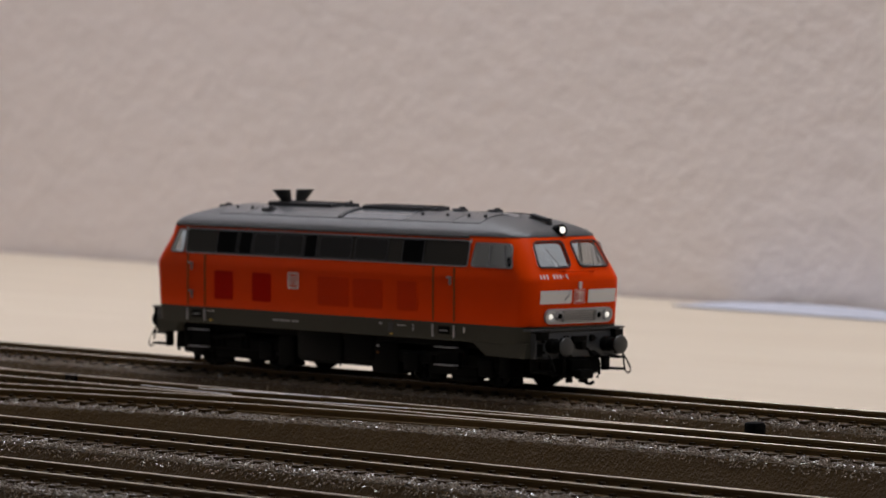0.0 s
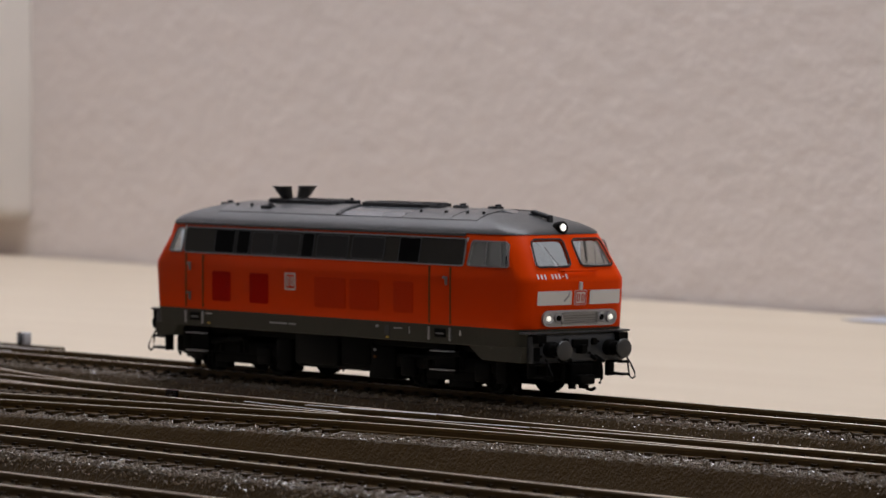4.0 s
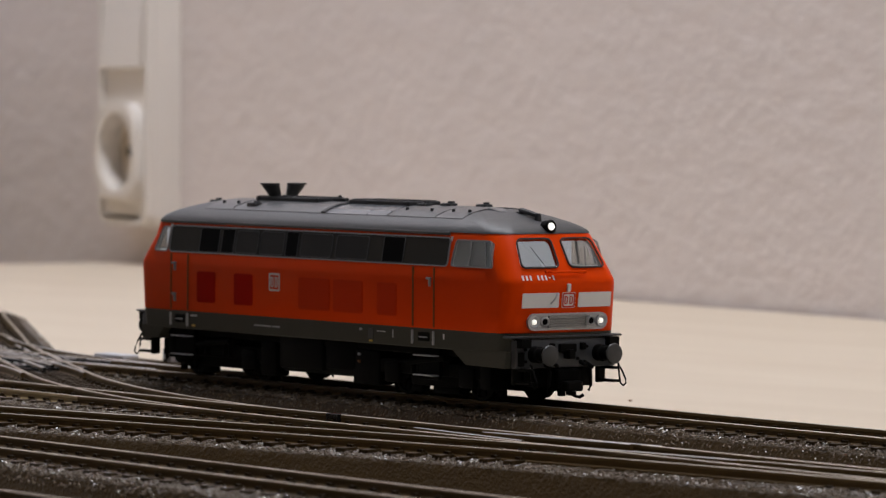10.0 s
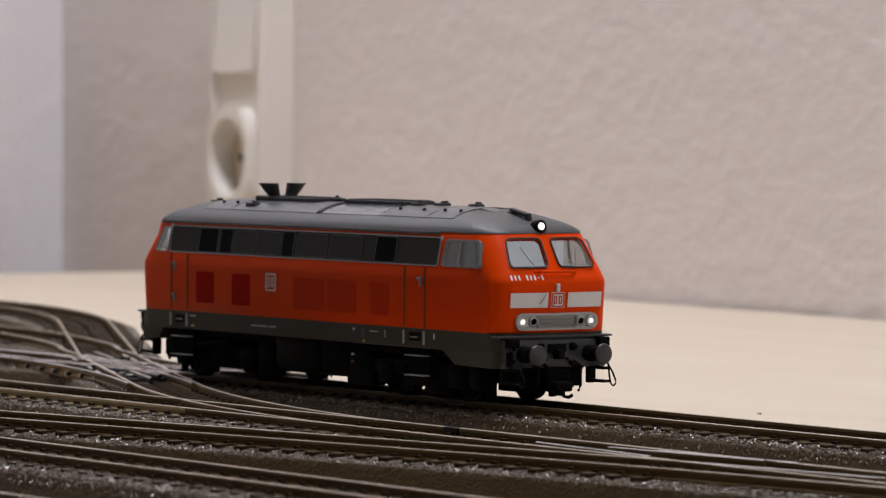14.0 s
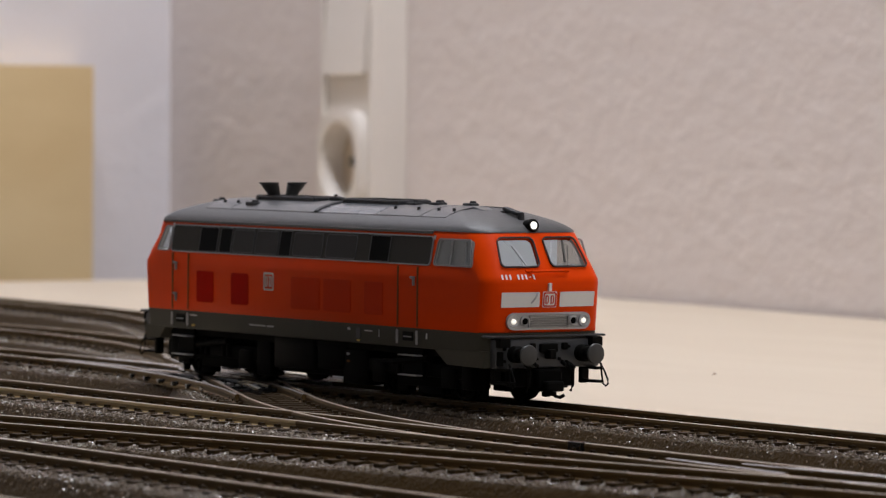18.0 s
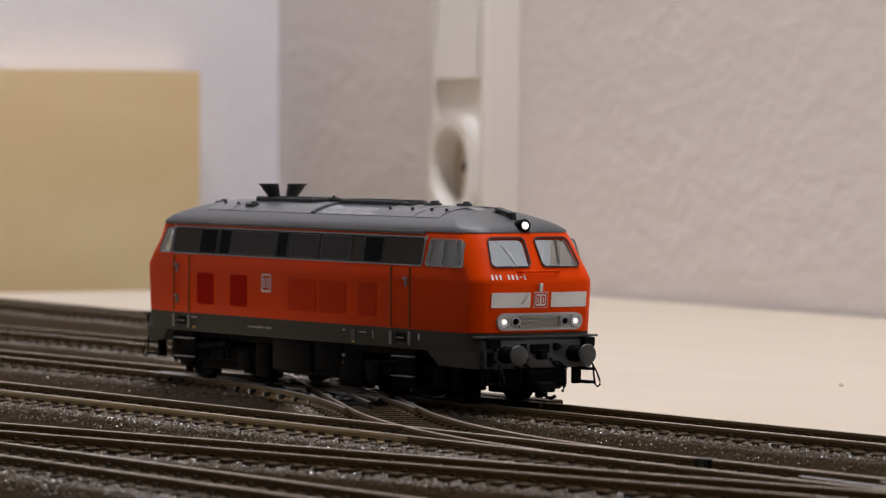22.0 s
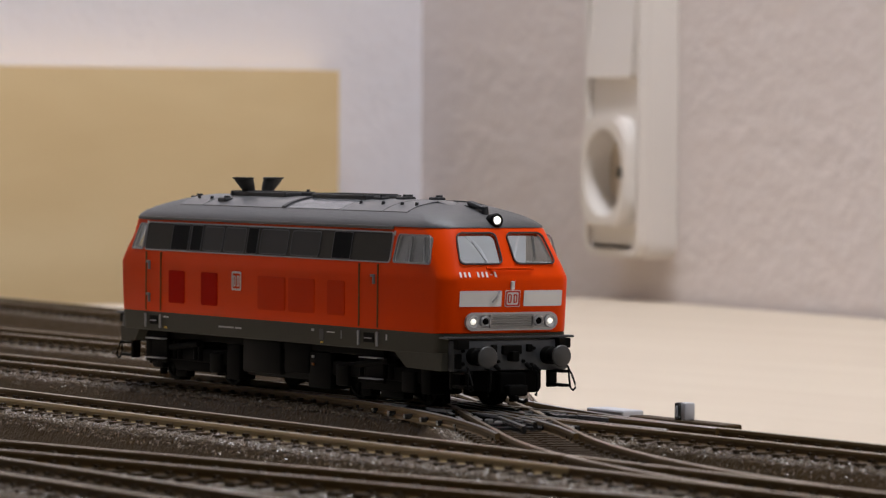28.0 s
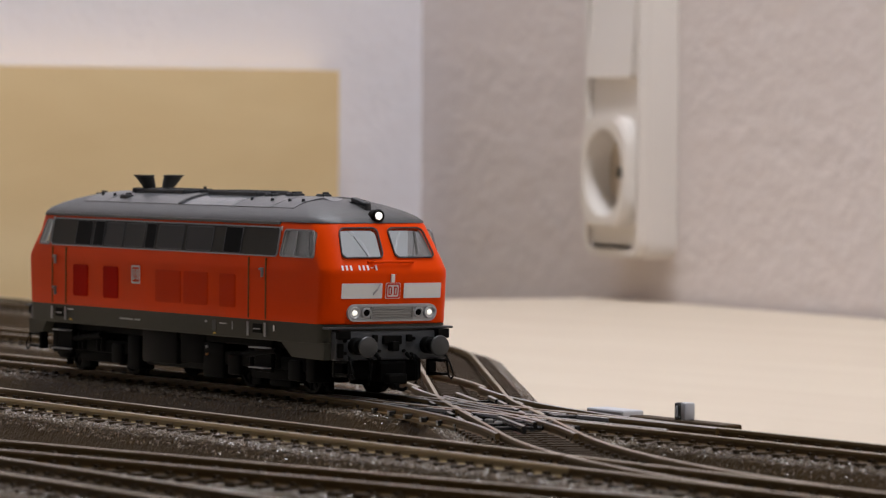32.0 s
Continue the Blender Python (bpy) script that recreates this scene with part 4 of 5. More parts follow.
# side windows: long dark band with its trim, and louvres in it
for s in (-1, 1):
    m = side_frame(-3.85, 37.45, s, 0.02)
    band = part("window_band", bm_plate(rounded(129.1, 7.0, 1.0), 0.22, m), M_LOUVRE, loco, "long dark grey side window band", smooth=False)
    part("band_trim", bm_ring(rounded(129.6, 7.5, 1.2), rounded(129.0, 6.9, 0.9), 0.32, m), M_TRIM, band, "thin bright metal trim")
    flip = -s
    for x0, x1, dark in ((-53.5, -44.3, 1), (-42.8, -37.0, 1), (-35.8, -25.4, 0), (-24.2, -13.2, 0), (-12.0, -6.6, 1), (-5.0, 9.2, 0), (11.2, 25.6, 0), (32.4, 41.4, 1)):
        w, tall = x1 - x0, 6.4 if dark else 5.9
        mm = side_frame((x0 + x1) / 2, 37.42, s, 0.22)
        part("side_window", bm_plate(rounded(w, tall, 0.3 if dark else 0.9), 0.12, mm), M_GLASSDARK if dark else M_BANDPANE, band, "dark glossy engine room window" if dark else "dull grey engine room window")
        part("window_gasket", bm_ring(rounded(w + 0.5, tall + 0.4, 0.5 if dark else 1.1), rounded(w - 0.1, tall - 0.1, 0.28 if dark else 0.85), 0.17, mm), M_GASKET, band)
    for e in (1, -1):
        wx, ww = (71.0, 16.4) if e > 0 else (-71.8, 5.3)
        mm = side_frame(wx, 37.3, s, 0.02)
        out = -s * e
        pts = []
        for x, y in rounded(ww, 7.0, 1.0):
            towards_end = (x > 0) == (out > 0)
            pts.append((x - out * (y / 7.0) * (3.3 if towards_end and e < 0 else 1.7 if towards_end else 0.5 if e < 0 else -1.1), y))
        ptsi = [(x * (1 - 0.6 / ww), y * 0.91) for x, y in pts]
        bm_plate([(x * 1.02, y * 1.02) for x, y in ptsi], 3.0, mm @ pose(0, 0, -0.0022), cutter)
        cabw = part("cab_side_window", bm_plate(ptsi, 0.15, mm @ pose(0, 0, -0.0004)), M_CLEAR, loco, "clear glazed cab side window")
        part("window_frame", bm_ring(pts, ptsi, 0.4, mm), M_TRIM, cabw, "thin bright metal frame")
        if e > 0:
            part("window_bar", bm_box(-0.3, 0.3, -2.9, 2.9, -0.1, 0.3, m=mm @ pose(-1.2 * out * MM, 0, 0)), M_TRIM, cabw)
            part("window_bar", bm_box(-0.2, 0.2, -2.9, 2.9, -0.1, 0.3, m=mm @ pose(5.3 * out * MM, 0, 0, 0, 0, 12 * out)), M_TRIM, cabw)
        # doors
        d0, d1 = (46.3, 55.4) if e > 0 else (-67.3, -58.9)
        for dx in (d0, d1):
            part("door_joint", bm_box(dx - 0.28, dx + 0.28, s * 17.62 - 0.16, s * 17.62 + 0.16, 18.3, 33.4, 0.05), M_GOLD, loco, "bronze door edge")
        hx = d1 - 2.1 if e > 0 else d0 + 1.6
        for hz in ((30.6,) if e > 0 else (30.8, 22.4)):
            hnd = part("door_handle", bm_box(hx - 0.9, hx + 0.9, s * 17.85 - 0.3, s * 17.85 + 0.3, hz - 0.3, hz + 0.3, 0.1), M_TRIM, loco, "bright door handle")
            part("handle_stem", bm_box(hx + 0.2, hx + 0.8, s * 17.85 - 0.3, s * 17.85 + 0.3, hz - 2.0, hz + 0.2, 0.1), M_TRIM, hnd)
        for dx in (d0, d1):
            part("handrail", bm_box(dx - 0.26, dx + 0.26, s * 17.8 - 0.25, s * 17.8 + 0.25, 13.8, 17.3, 0.1), M_SILVER, loco, "white hand rail")
        mx = (d0 + d1) / 2
        part("foothold", bm_box(mx - 2.4, mx + 2.4, s * 17.4 - 0.2, s * 17.4 + 0.2, 14.6, 16.9, 0.1), M_RUBBER, loco)
        part("foothold_edge", bm_box(mx - 1.7, mx + 1.7, s * 17.65 - 0.15, s * 17.65 + 0.15, 15.5, 15.75), M_SILVER, loco)
        stp = part("step_ladder", bm_box(mx - 4.4, mx + 4.4, s * 15.4 - 0.4, s * 15.4 + 0.4, 4.8, 13.0, 0.2), M_BLACK, loco)
        for zz in (10.9, 5.9):
            part("step", bm_box(mx - 4.3, mx + 4.3, s * 16.6 - 1.2, s * 16.6 + 1.2, zz - 0.1, zz + 0.16, 0.05), M_SILVER, stp, "step with pale worn edge")
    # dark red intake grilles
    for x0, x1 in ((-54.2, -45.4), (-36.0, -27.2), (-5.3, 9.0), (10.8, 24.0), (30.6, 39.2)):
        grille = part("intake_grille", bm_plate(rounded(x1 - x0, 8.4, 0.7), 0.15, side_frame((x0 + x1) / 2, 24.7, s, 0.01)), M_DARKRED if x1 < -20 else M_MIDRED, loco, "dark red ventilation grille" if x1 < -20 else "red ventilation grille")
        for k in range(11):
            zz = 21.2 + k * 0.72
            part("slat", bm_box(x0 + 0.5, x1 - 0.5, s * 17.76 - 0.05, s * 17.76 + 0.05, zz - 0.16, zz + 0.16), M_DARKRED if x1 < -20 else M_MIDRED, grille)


def logo(m, size, parent, ground, line_m):
    """Framed square mark with two plain letter shapes."""
    plate_ob = part("logo_plate", bm_plate(rounded(size * 1.06, size, 0.3, 2), 0.12, m), ground, parent, "square railway mark")
    part("logo_frame", bm_ring(rounded(size * 1.0, size * 0.94, 0.5, 3), rounded(size * 0.80, size * 0.74, 0.35, 3), 0.2, m), line_m, plate_ob)
    h = size * 0.27
    for cx in (-size * 0.2, size * 0.19):
        part("logo_bar", bm_box(cx - size * 0.13, cx - size * 0.05, -h, h, 0.1, 0.22, m=m), line_m, plate_ob)
        part("logo_bow", bm_ring(rounded(size * 0.26, 2 * h, size * 0.12, 3), rounded(size * 0.11, 2 * h - size * 0.15, size * 0.05, 3), 0.22, m @ pose(cx * MM, 0, 0)), line_m, plate_ob)


for s in (-1, 1):
    logo(side_frame(-16.6, 27.2, s, 0.02), 5.1, loco, M_RED, M_WHITE)
    # small unreadable print on the skirt as plain bars
    for x0, x1, z0, z1, mt in ((-26.6, -18.6, 15.2, 15.6, M_SILVER), (-17.6, -14.4, 15.2, 15.6, M_SILVER), (-57.8, -54.6, 16.6, 16.9, M_WHITE), (-57.0, -55.6, 13.8, 14.3, M_YELLOW),
                               (22.4, 23.6, 16.2, 16.8, M_SILVER), (26.4, 28.6, 14.2, 16.9, M_BUFFER), (30.4, 34.0, 16.2, 16.4, M_WHITE), (37.2, 37.5, 14.9, 16.9, M_SILVER), (59.2, 59.7, 15.4, 16.8, M_WHITE), (27.0, 28.2, 13.5, 13.9, M_YELLOW)):
        part("print_bar", bm_box(x0, x1, s * 17.46 - 0.08, s * 17.46 + 0.08, z0, z1), mt, loco)

# the two ends
for e in (1, -1):
    for s in (-1, 1):
        # windscreens: trapezoid panes, leaning back
        mm = front_frame(s * 6.9, 37.6, e, 0.12)
        outer_pts = []
        for x, y in rounded(11.0, 8.8, 1.5, 5):
            k = (y / 8.8)
            outward = (x > 0) == (s * e > 0)
            outer_pts.append((x - (1.2 * k * (1 if x > 0 else -1) if outward else -0.2 * k), y))
        pane_pts = [(x * 0.955, y * 0.94) for x, y in outer_pts]
        bm_plate([(x * 1.01, y * 1.01) for x, y in pane_pts], 3.4, mm @ pose(0, 0, -0.0026), cutter)
        pane = part("windscreen", bm_plate(pane_pts, 0.15, mm @ pose(0, 0, -0.0003)), M_CLEAR, loco, "clear cab windscreen with dark gasket")
        part("gasket", bm_ring(outer_pts, pane_pts, 0.42, mm), M_GASKET, pane, "black rubber gasket")
        part("wiper", bm_tube([tuple((mm @ Vector((-0.8 * MM * s * e, -4.2 * MM, 0.7 * MM))) * 1000), tuple((mm @ Vector((1.6 * MM * s * e, 1.6 * MM, 0.6 * MM))) * 1000)], 0.09, 6), M_GASKET, pane)
        # pale panels beside the mark
        part("pale_panel", bm_plate(rounded(10.9, 3.7, 0.2, 2), 0.1, front_frame(s * 8.45, 26.1, e, 0.06)), M_WHITE, loco, "light grey front panel")
        # lamps
        lm = front_frame(s * 10.4, 20.8, e, 0.35)
        lamp = part("headlight", bm_lathe([(1.55, 0), (1.55, 0.6), (1.35, 0.75), (0.9, 0.42)], 24, lm), M_SILVER, loco, "round headlight", smooth=True)
        part("lens", bm_lathe([(0.68, 0.45), (0.6, 0.72), (0.32, 0.9), (0.05, 0.95)], 20, lm), M_LENSDIM if e > 0 else M_CAB, lamp, "glowing white lens" if e > 0 else "unlit lens", smooth=True)
        lm = front_frame(s * 7.2, 20.85, e, 0.35)
        lamp = part("tail_lamp", bm_lathe([(1.3, 0), (1.3, 0.6), (1.0, 0.75), (0.95, 0.5)], 20, lm), M_SILVER, loco, "unlit tail lamp", smooth=True)
        part("lens", bm_lathe([(0.9, 0.4), (0.7, 0.62), (0.05, 0.7)], 16, lm), M_BLACK, lamp)
    lp = part("lamp_panel", bm_plate(rounded(24.6, 3.9, 1.9, 8), 0.35, front_frame(0, 20.8, e, -0.25)), M_SILVER, loco, "rounded silver lamp surround", smooth=True)
    part("panel_rim", bm_ring(rounded(24.9, 4.2, 2.05, 8), rounded(23.8, 3.1, 1.5, 8), 0.75, front_frame(0, 20.8, e, -0.2)), M_SILVER, lp)
    for k in range(5):
        part("louvre", bm_box(-5.4, 5.4, -1.25 + k * 0.62 - 0.12, -1.25 + k * 0.62 + 0.12, 0, 0.55, m=front_frame(0, 20.8, e, 0.1)), M_TRIM, lp)
    part("louvre_frame", bm_ring(rounded(12.0, 3.4, 0.6, 3), rounded(11.2, 2.8, 0.4, 3), 0.6, front_frame(0, 20.8, e, 0.05)), M_TRIM, lp)
    logo(front_frame(0, 26.1, e, 0.06), 3.9, loco, M_WHITE, M_LOGO)
    # top lamp in its dark collar
    z = 44.1
    m = frame_at(e * 80.0, 0, z, (e, 0, 0.12))
    top = part("top_headlight", bm_lathe([(1.7, -1.5), (1.7, 0.9), (1.4, 1.3), (1.2, 1.0)], 24, m), M_RUBBER, loco, "top headlight in dark collar", smooth=True)
    part("lens", bm_lathe([(1.0, 0.9), (0.85, 1.25), (0.5, 1.42), (0.05, 1.47)], 22, m), M_LENS if e > 0 else M_CAB, top, "glowing white lens" if e > 0 else "unlit lens", smooth=True)
    # grab rail below the windscreens and small fittings
    part("grab_rail", bm_tube([(e * (nose_x(33.1, y) + (0.15 if abs(y) > 5.5 else 1.05)), y, 33.1) for y in (-6.4, -5.6, -5.2, -2.5, 0, 2.5, 5.2, 5.6, 6.4)], 0.34), M_RED, loco, "red grab rail")
    part("lamp_iron", bm_box(-0.45, 0.45, -1.0, 1.0, 0, 0.7, 0.12, m=front_frame(-0.3, 29.2, e, 0.0)), M_WHITE, loco, "small pale bracket")
    part("antenna_bracket", bm_tube([tuple(Vector((e * (nose_x(27.4, -3.6 * e) + 0.35), -3.6, 27.9))), (e * (nose_x(26.5, -4.0) + 0.9), -4.6, 26.6), (e * (nose_x(25.0, -5) + 0.5), -5.6, 25.2)], 0.22), M_SILVER, loco, "bent grey bracket")
    # number print as plain bars
    for k in range(9):
        if k != 3:
            half, tall = (0.24, 0.68) if k != 7 else (0.3, 0.12)
            part("number_bar", bm_box(-half, half, -tall, tall, 0, 0.06, m=front_frame(e * (-13.5 + k * 1.12), 31.7, e, 0.07)), M_WHITE, loco)

# cut the cab openings through the shell
cut_ob = part("cutter", cutter, M_RED)
mod = body.modifiers.new("openings", "BOOLEAN")
mod.operation, mod.solver, mod.object, mod.use_self = "DIFFERENCE", "EXACT", cut_ob, True
done = bpy.data.meshes.new_from_object(body.evaluated_get(bpy.context.evaluated_depsgraph_get()))
body.modifiers.clear()
body.data = done
done.polygons.foreach_set("use_smooth", [True] * len(done.polygons))
done.set_sharp_from_angle(angle=radians(35))
bpy.data.objects.remove(cut_ob)
done.materials.append(M_CABIN)
for poly in done.polygons:
    cx, cy, cz = poly.center * 1000
    if 18.5 < cz < 41.8 and (poly.normal.x * cx + poly.normal.y * cy < -0.2 * math.hypot(cx, cy) or poly.normal.y * cy < -5 or (abs(cx) < 77 and abs(cy) < side_y(cz) - 0.25)):
        poly.material_index = 1

# cab interiors
for e in (1, -1):
    x0, x1 = sorted((e * 60.6, e * 61.4))
    if e < 0:
        x0, x1 = -69.6, -68.8
    part("cab_bulkhead", bm_box(x0, x1, -16.2, 16.2, 19.2, 41.4), M_CABIN, loco, "grey cab rear wall")
    x0, x1 = sorted((e * (61.6 if e > 0 else 70), e * 84))
    part("cab_floor", bm_box(x0, x1, -15.2, 15.2, 25.4, 26.2), M_CABIN, loco)
    x0, x1 = sorted((e * 79.0, e * 83.4))
    desk = part("driver_desk", bm_box(x0, x1, -13.5, 13.5, 26.2, 33.0, 0.5), M_CABIN, loco, "grey driver's desk")
    part("desk_panel", bm_box(x0 + 1, x1 - 1, -8.0, 8.0, 32.8, 34.2, 0.3), M_BLACK, desk)
    for s in (-1, 1) if e > 0 else ():
        seat = part("seat", bm_box(e * 71 - 2.6, e * 71 + 2.6, s * 7 - 2.6, s * 7 + 2.6, 29.5, 31.0, 0.5), M_BLACK, loco, "black cab seat")
        part("backrest", bm_box(e * 71 - 2.8, e * 71 - 2.0, s * 7 - 2.4, s * 7 + 2.4, 31.0, 36.6, 0.4), M_BLACK, seat)
        part("pedestal", bm_box(e * 71 - 0.8, e * 71 + 0.8, s * 7 - 0.8, s * 7 + 0.8, 26.1, 29.6), M_BLACK, seat)

# glowing plates added inside the cabs; the front ones follow the headlights' clear light guide
# Rear plate: its glow stands in for the bright view through the windows.
part("light_guide", bm_box(-75.0, -70.0, -14.2, 13.5, 33.2, 41.2, 0.3), M_CABGLOW, loco, "glowing plate added inside the cab to brighten its windows")
part("light_guide", bm_box(71.0, 72.0, -6.0, 13.5, 33.4, 41.2, 0.3), M_CABGLOW, loco, "glowing plate added inside the cab to brighten its windows")
part("light_bar", bm_tube([(82.5, -3.2, 33.6), (80.6, -4.2, 37.0), (77.6, -7.0, 41.0)], 0.5), M_CABGLOW, loco, "bright light guide edge")
part("light_bar", bm_tube([(82.0, 4.0, 35.0), (80.0, 6.0, 39.0), (78.6, 7.4, 41.0)], 0.35), M_CABGLOW, loco, "bright light guide edge")
for e in (1, -1):
    for bx, bz in ((-13.0, 11.0), (-13.0, 14.0), (-6.2, 14.4), (-5.6, 10.6), (5.6, 10.6), (6.2, 14.4), (13.0, 11.0), (13.4, 14.0), (3.4, 11.4), (-3.4, 11.4)):
        part("bolt", bm_cyl(0.45, 0.38, 0.6, 10, frame_at(e * 87.5, bx, bz, (e, 0, 0))), M_RUBBER, loco)

# roof fittings
def roof_box(name, x0, x1, y0, y1, h, mt, label="", bevel=0.3, sink=0.6):
    zb = min(roof_z(y0), roof_z(y1), roof_z((y0 + y1) / 2))
    zt = max(roof_z(y0), roof_z(y1), roof_z((y0 + y1) / 2)) if y0 * y1 > 0 else 48.3
    return part(name, bm_box(x0, x1, y0, y1, zb - sink, zt + h, bevel), mt, loco, label)


def roof_panel(x0, x1, half, lift, mt, label):
    """A curved cover that follows the roof's arch."""
    ys = np.linspace(-half, half, 15)
    prof = [(y, roof_z(y) + lift) for y in ys] + [(y, roof_z(y) - 0.3) for y in ys[::-1]]
    n = len(prof)
    verts = [(x * MM, y * MM, z * MM) for x in (x0, x1) for y, z in prof]
    faces = [(i, (i + 1) % n, n + (i + 1) % n, n + i) for i in range(n)] + [tuple(range(n))[::-1], tuple(range(n, 2 * n))]
    return mesh_part("roof_panel", verts, faces, mt, loco, label, smooth=True)


for x0, x1, shiny in ((-58.0, -45.4, 0), (-44.8, -2.2, 0), (-0.8, 18.0, 1), (18.4, 27.3, 1), (27.8, 48.3, 0), (48.8, 60.5, 0)):
    roof_panel(x0, x1, 12.6, 0.18, M_HATCH if shiny else M_COVER, "glossy grey fan cover" if shiny else "satin grey roof cover")
roof_panel(-2.4, -0.6, 12.6, 0.55, M_ROOFDARK, "dark raised seam of the fan cover")
part("cab_hatch", bm_box(-2.7, 2.7, -2.2, 2.2, -0.4, 0.25, 0.1, m=pose(0.0632, -0.0024, 0.0478, 0, 9, 0)), M_HATCH, loco, "small glossy hatch on the cab roof")
for x0, x1, half, lab in ((-0.3, 26.8, 5.2, "long dark fan grille"), (-44.7, -14.8, 5.0, "dark exhaust grille")):
    grating = roof_box("roof_grille", x0, x1, -half, half, 1.1, M_ROOFDARK, lab)
    for k in range(int((x1 - x0) / 2.4)):
        gx = x0 + 1.4 + k * 2.4
        part("grille_bar", bm_box(gx - 0.3, gx + 0.3, -half + 0.4, half - 0.4, 49.25, 49.6), M_ROOFDARK, grating)
bracket = part("roof_bracket", bm_box(-14.0, -8.6, -0.8, 0.8, 48.2, 49.5, 0.25), M_ROOFDARK, loco, "dark lifting bracket")
part("bracket_pin", bm_cyl(0.5, 0.45, 1.0, 10, pose(-0.0118, 0, 0.0492)), M_ROOFDARK, bracket)
part("aerial", bm_cyl(0.3, 0.25, 1.8, 8, pose(-0.0430, -0.0052, 0.0478)), M_ROOFDARK, loco, "short black roof peg")
for x, y in ((-68.5, -2.0), (-38.0, -9.8), (31.0, -3.0), (34.2, 2.5), (38.6, -1.0), (52.0, 0.5)):
    z = roof_z(y) - (1.2 if x < -60 else 0.0)
    vent = part("roof_vent", bm_box(x - 2.2, x + 2.2, y - 1.2, y + 1.2, z - 0.4, z + 0.8, 0.35), M_ROOFDARK, loco, "small black roof vent", smooth=True)
    part("vent_cap", bm_cyl(0.9, 0.8, 0.6, 14, pose((x + 1.0) * MM, y * MM, (z + 0.7) * MM)), M_ROOFDARK, vent)
for x in (-54.0, -47.0, 31.6, 42.5, 51.8, 58.8):
    part("lifting_eye", bm_cyl(0.5, 0.4, 1.0, 8, pose(x * MM, -9.0 * MM, (roof_z(9.0) - 0.2) * MM)), M_ROOFDARK, loco)
horn = part("roof_horn", bm_box(68.2, 75.4, -0.9, 0.9, -0.45, 0.55, 0.3, m=Matrix.Translation((0.0718, 0, 0.0474)) @ Matrix.Rotation(radians(11), 4, "Y") @ Matrix.Translation((-0.0718, 0, 0))), M_ROOFDARK, loco, "black roof horn", smooth=True)
part("horn_mount", bm_cyl(1.0, 0.8, 2.6, 12, pose(0.0754, 0, 0.0448), bevel=0.2), M_ROOFDARK, horn, smooth=True)
part("horn_foot", bm_box(67.6, 69.4, -1.3, 1.3, 46.2, 47.6, 0.25), M_ROOFDARK, horn)
for s in (-1, 1):
    m = Matrix(((1, 0, 0, -0.0387), (0, 1, s * 0.52, s * 0.0022), (0, 0, 1, 0.0486), (0, 0, 0, 1)))
    pipe = part("exhaust_hood", bm_lathe([(1.9, -0.9), (1.85, 0.2), (1.55, 0.4), (1.6, 0.9), (2.0, 2.1), (2.35, 3.3), (2.45, 3.8), (2.1, 3.9), (1.4, 2.6)], 24, m), M_HOOD, loco, "flared dark exhaust hood", smooth=True)
    part("rim", bm_lathe([(2.1, 3.7), (2.6, 3.95), (2.75, 4.15), (2.7, 4.4), (2.1, 4.4)], 28, m), M_HOOD, pipe, smooth=True)

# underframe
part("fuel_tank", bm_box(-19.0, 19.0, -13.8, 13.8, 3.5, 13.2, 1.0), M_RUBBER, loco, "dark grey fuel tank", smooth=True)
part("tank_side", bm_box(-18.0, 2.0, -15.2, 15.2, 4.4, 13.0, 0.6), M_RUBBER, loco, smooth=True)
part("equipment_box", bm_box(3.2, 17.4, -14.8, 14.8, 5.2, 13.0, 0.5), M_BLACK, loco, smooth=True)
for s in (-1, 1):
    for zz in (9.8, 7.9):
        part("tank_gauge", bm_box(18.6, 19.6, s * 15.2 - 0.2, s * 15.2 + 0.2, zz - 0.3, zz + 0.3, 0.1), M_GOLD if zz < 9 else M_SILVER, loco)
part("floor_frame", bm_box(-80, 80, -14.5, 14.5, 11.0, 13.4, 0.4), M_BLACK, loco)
wheelsets = []
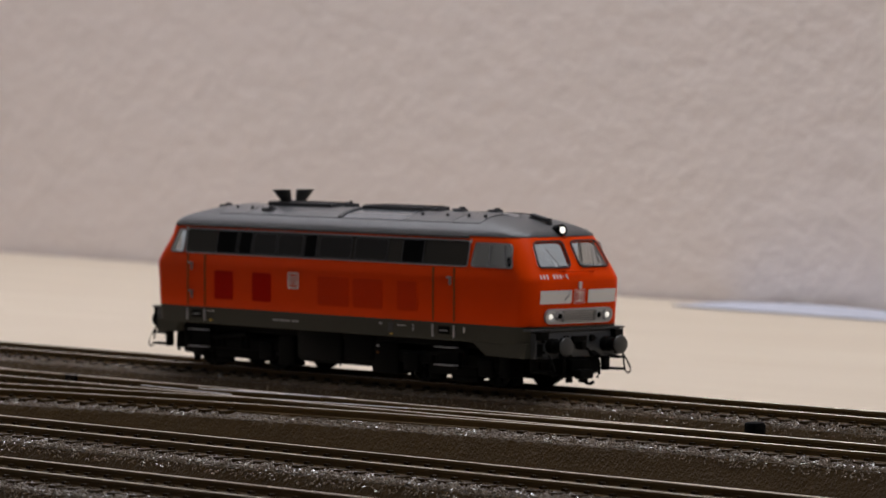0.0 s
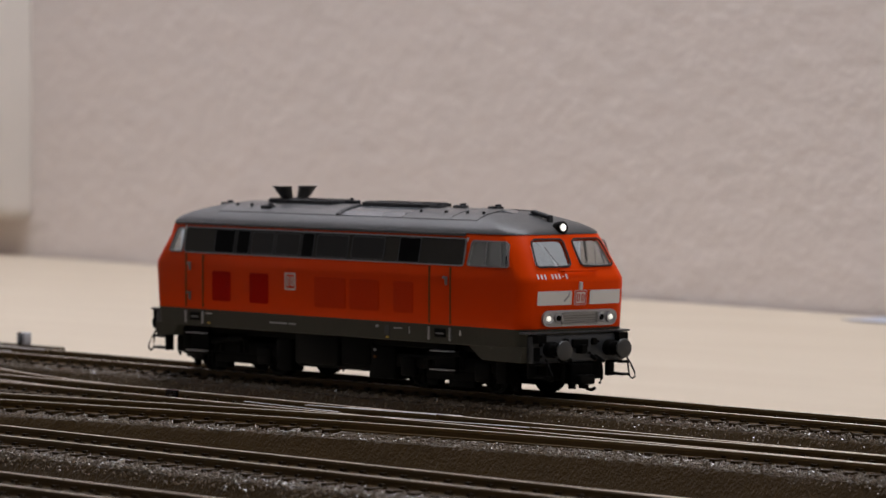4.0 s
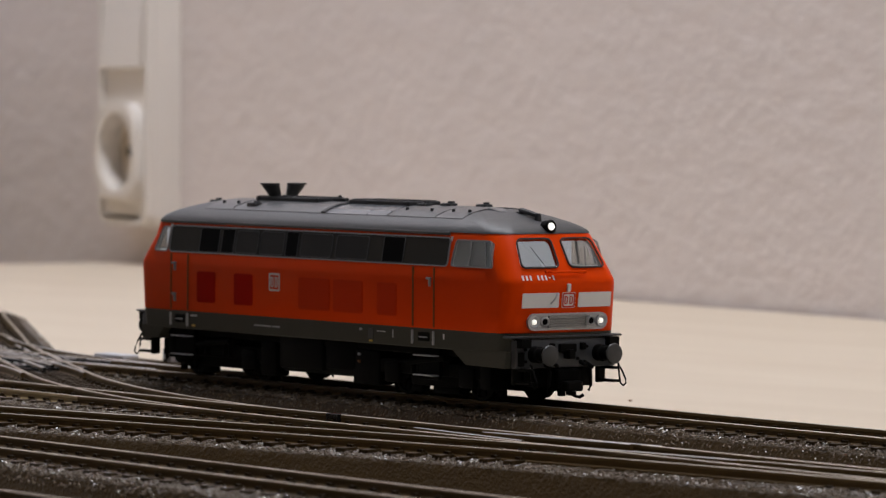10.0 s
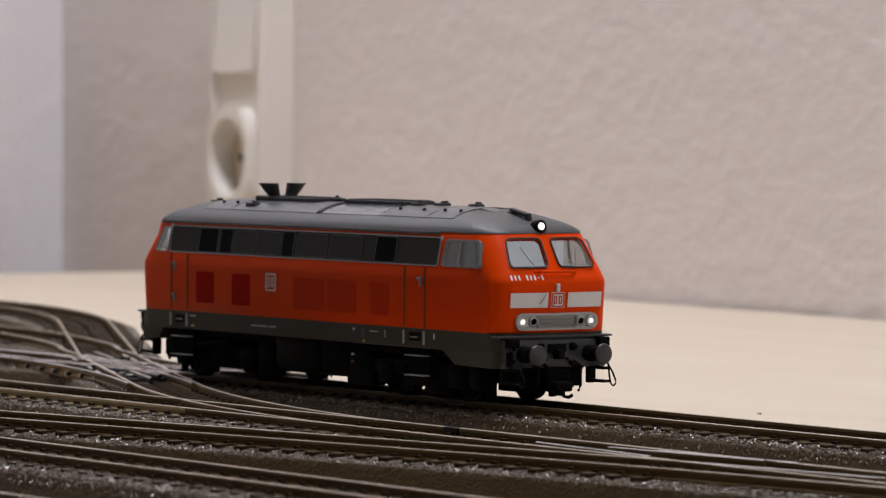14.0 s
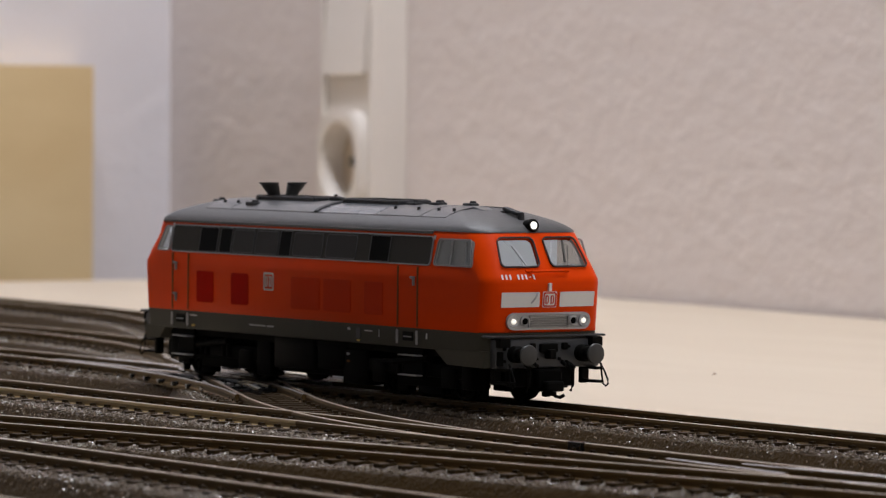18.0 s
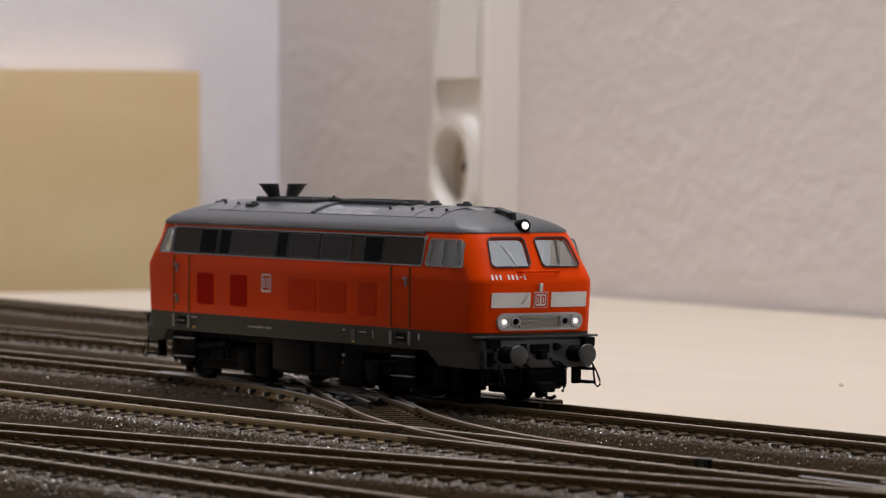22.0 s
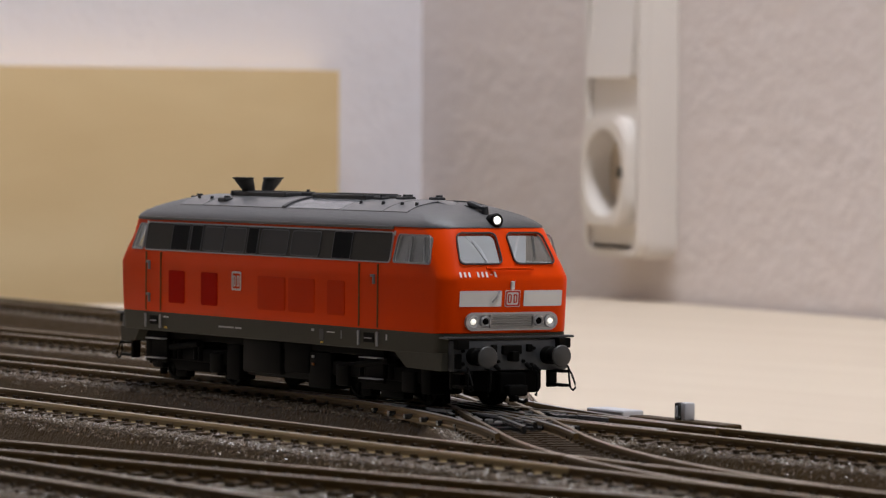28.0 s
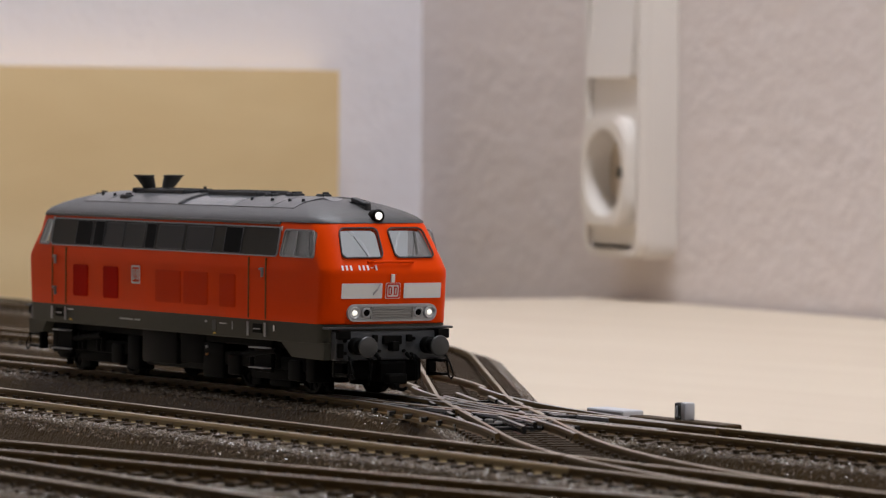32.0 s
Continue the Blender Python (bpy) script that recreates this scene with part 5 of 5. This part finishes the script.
for e in (1, -1):
    bc = e * 49.4
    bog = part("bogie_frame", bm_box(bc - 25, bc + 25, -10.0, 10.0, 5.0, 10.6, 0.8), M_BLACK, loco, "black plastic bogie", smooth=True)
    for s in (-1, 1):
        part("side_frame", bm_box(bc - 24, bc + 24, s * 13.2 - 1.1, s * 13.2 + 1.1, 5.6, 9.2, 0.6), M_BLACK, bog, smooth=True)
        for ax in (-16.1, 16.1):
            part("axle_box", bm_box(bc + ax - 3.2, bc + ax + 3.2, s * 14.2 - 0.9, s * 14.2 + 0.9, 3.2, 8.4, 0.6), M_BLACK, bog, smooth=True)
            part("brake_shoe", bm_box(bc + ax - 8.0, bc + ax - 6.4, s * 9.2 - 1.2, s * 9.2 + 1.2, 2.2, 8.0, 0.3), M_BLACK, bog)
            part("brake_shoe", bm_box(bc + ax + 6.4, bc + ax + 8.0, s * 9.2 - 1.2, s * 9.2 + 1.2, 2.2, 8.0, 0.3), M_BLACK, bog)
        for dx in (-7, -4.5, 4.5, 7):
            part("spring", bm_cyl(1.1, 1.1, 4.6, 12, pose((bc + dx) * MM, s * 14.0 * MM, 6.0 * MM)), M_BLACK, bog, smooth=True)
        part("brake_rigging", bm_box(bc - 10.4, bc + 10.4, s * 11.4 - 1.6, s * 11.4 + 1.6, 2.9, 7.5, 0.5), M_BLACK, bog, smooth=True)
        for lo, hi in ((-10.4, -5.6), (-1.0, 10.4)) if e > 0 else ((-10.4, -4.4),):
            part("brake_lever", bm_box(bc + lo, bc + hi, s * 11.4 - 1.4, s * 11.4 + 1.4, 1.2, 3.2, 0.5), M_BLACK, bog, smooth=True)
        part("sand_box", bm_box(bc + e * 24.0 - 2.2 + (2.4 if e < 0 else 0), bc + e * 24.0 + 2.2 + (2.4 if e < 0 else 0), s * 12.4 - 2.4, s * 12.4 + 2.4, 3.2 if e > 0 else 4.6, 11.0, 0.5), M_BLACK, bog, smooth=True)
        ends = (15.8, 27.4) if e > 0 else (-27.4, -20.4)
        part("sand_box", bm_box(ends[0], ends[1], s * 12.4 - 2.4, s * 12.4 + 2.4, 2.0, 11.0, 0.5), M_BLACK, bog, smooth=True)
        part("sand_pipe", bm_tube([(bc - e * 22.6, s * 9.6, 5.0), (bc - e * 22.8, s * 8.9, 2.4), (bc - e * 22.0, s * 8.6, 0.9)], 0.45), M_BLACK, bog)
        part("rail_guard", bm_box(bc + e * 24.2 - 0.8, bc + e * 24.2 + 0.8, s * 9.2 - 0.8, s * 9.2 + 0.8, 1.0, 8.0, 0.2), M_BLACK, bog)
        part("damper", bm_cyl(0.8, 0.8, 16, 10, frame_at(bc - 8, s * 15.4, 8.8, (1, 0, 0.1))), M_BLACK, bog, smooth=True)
    for ax in (-16.1, 16.1):
        ws = part("wheelset", bm_cyl(1.0, 1.0, 20.0, 12, frame_at(0, 10.0, 0, (0, -1, 0))), M_RUBBER, loco, "dark steel wheelset")
        ws.location = ((bc + ax) * MM, 0, 5.75 * MM)
        for s in (-1, 1):
            wm = frame_at(0, s * 7.2, 0, (0, s, 0))
            wheel = part("wheel", bm_lathe([(6.45, 0), (6.5, 0.5), (5.85, 0.75), (5.75, 2.6), (4.9, 2.7), (4.6, 2.2), (1.8, 2.1), (1.5, 3.0), (0.2, 3.0)], 36, wm), M_RUBBER, ws, smooth=True)
            for k in range(9):
                a = 2 * math.pi * k / 9
                part("spoke", bm_box(1.4, 4.8, -0.4, 0.4, 2.0, 2.5, m=wm @ Matrix.Rotation(a, 4, "Z")), M_BLACK, wheel)
        wheelsets.append(((bc + ax), ws))

# the trailing end is a little shorter than the leading one
for ob in loco.children_recursive:
    if ob.type == "MESH" and ob.location.length < 1e-6 and ob.name.split(".")[0] not in ("sand_box", "wheel", "spoke"):
        for v in ob.data.vertices:
            if v.co.x < -0.0766:
                v.co.x += 0.0022

# ---- what moves ----
RUN = [(0, 0.0), (3, -41.8), (6, -84.5), (9, -127.0), (12, -169.1), (14, -197.5), (17, -240.3), (20, -283.3), (23, -326.2), (25, -355.5), (28, -398.4), (30, -426.8), (32, -455.0)]


def motions():
    walk(loco, [(t, pose(x * MM, 0, 0)) for t, x in RUN])
    ts, xs = [t for t, _ in RUN], [x for _, x in RUN]
    for base, ws in wheelsets:
        rows = []
        for k in range(65):
            t = k * 0.5
            ang = math.degrees(float(np.interp(t, ts, xs)) / 5.75)
            rows.append((t, pose(base * MM, 0, 5.75 * MM, 0, ang, 0)))
        walk(ws, rows)


motions()
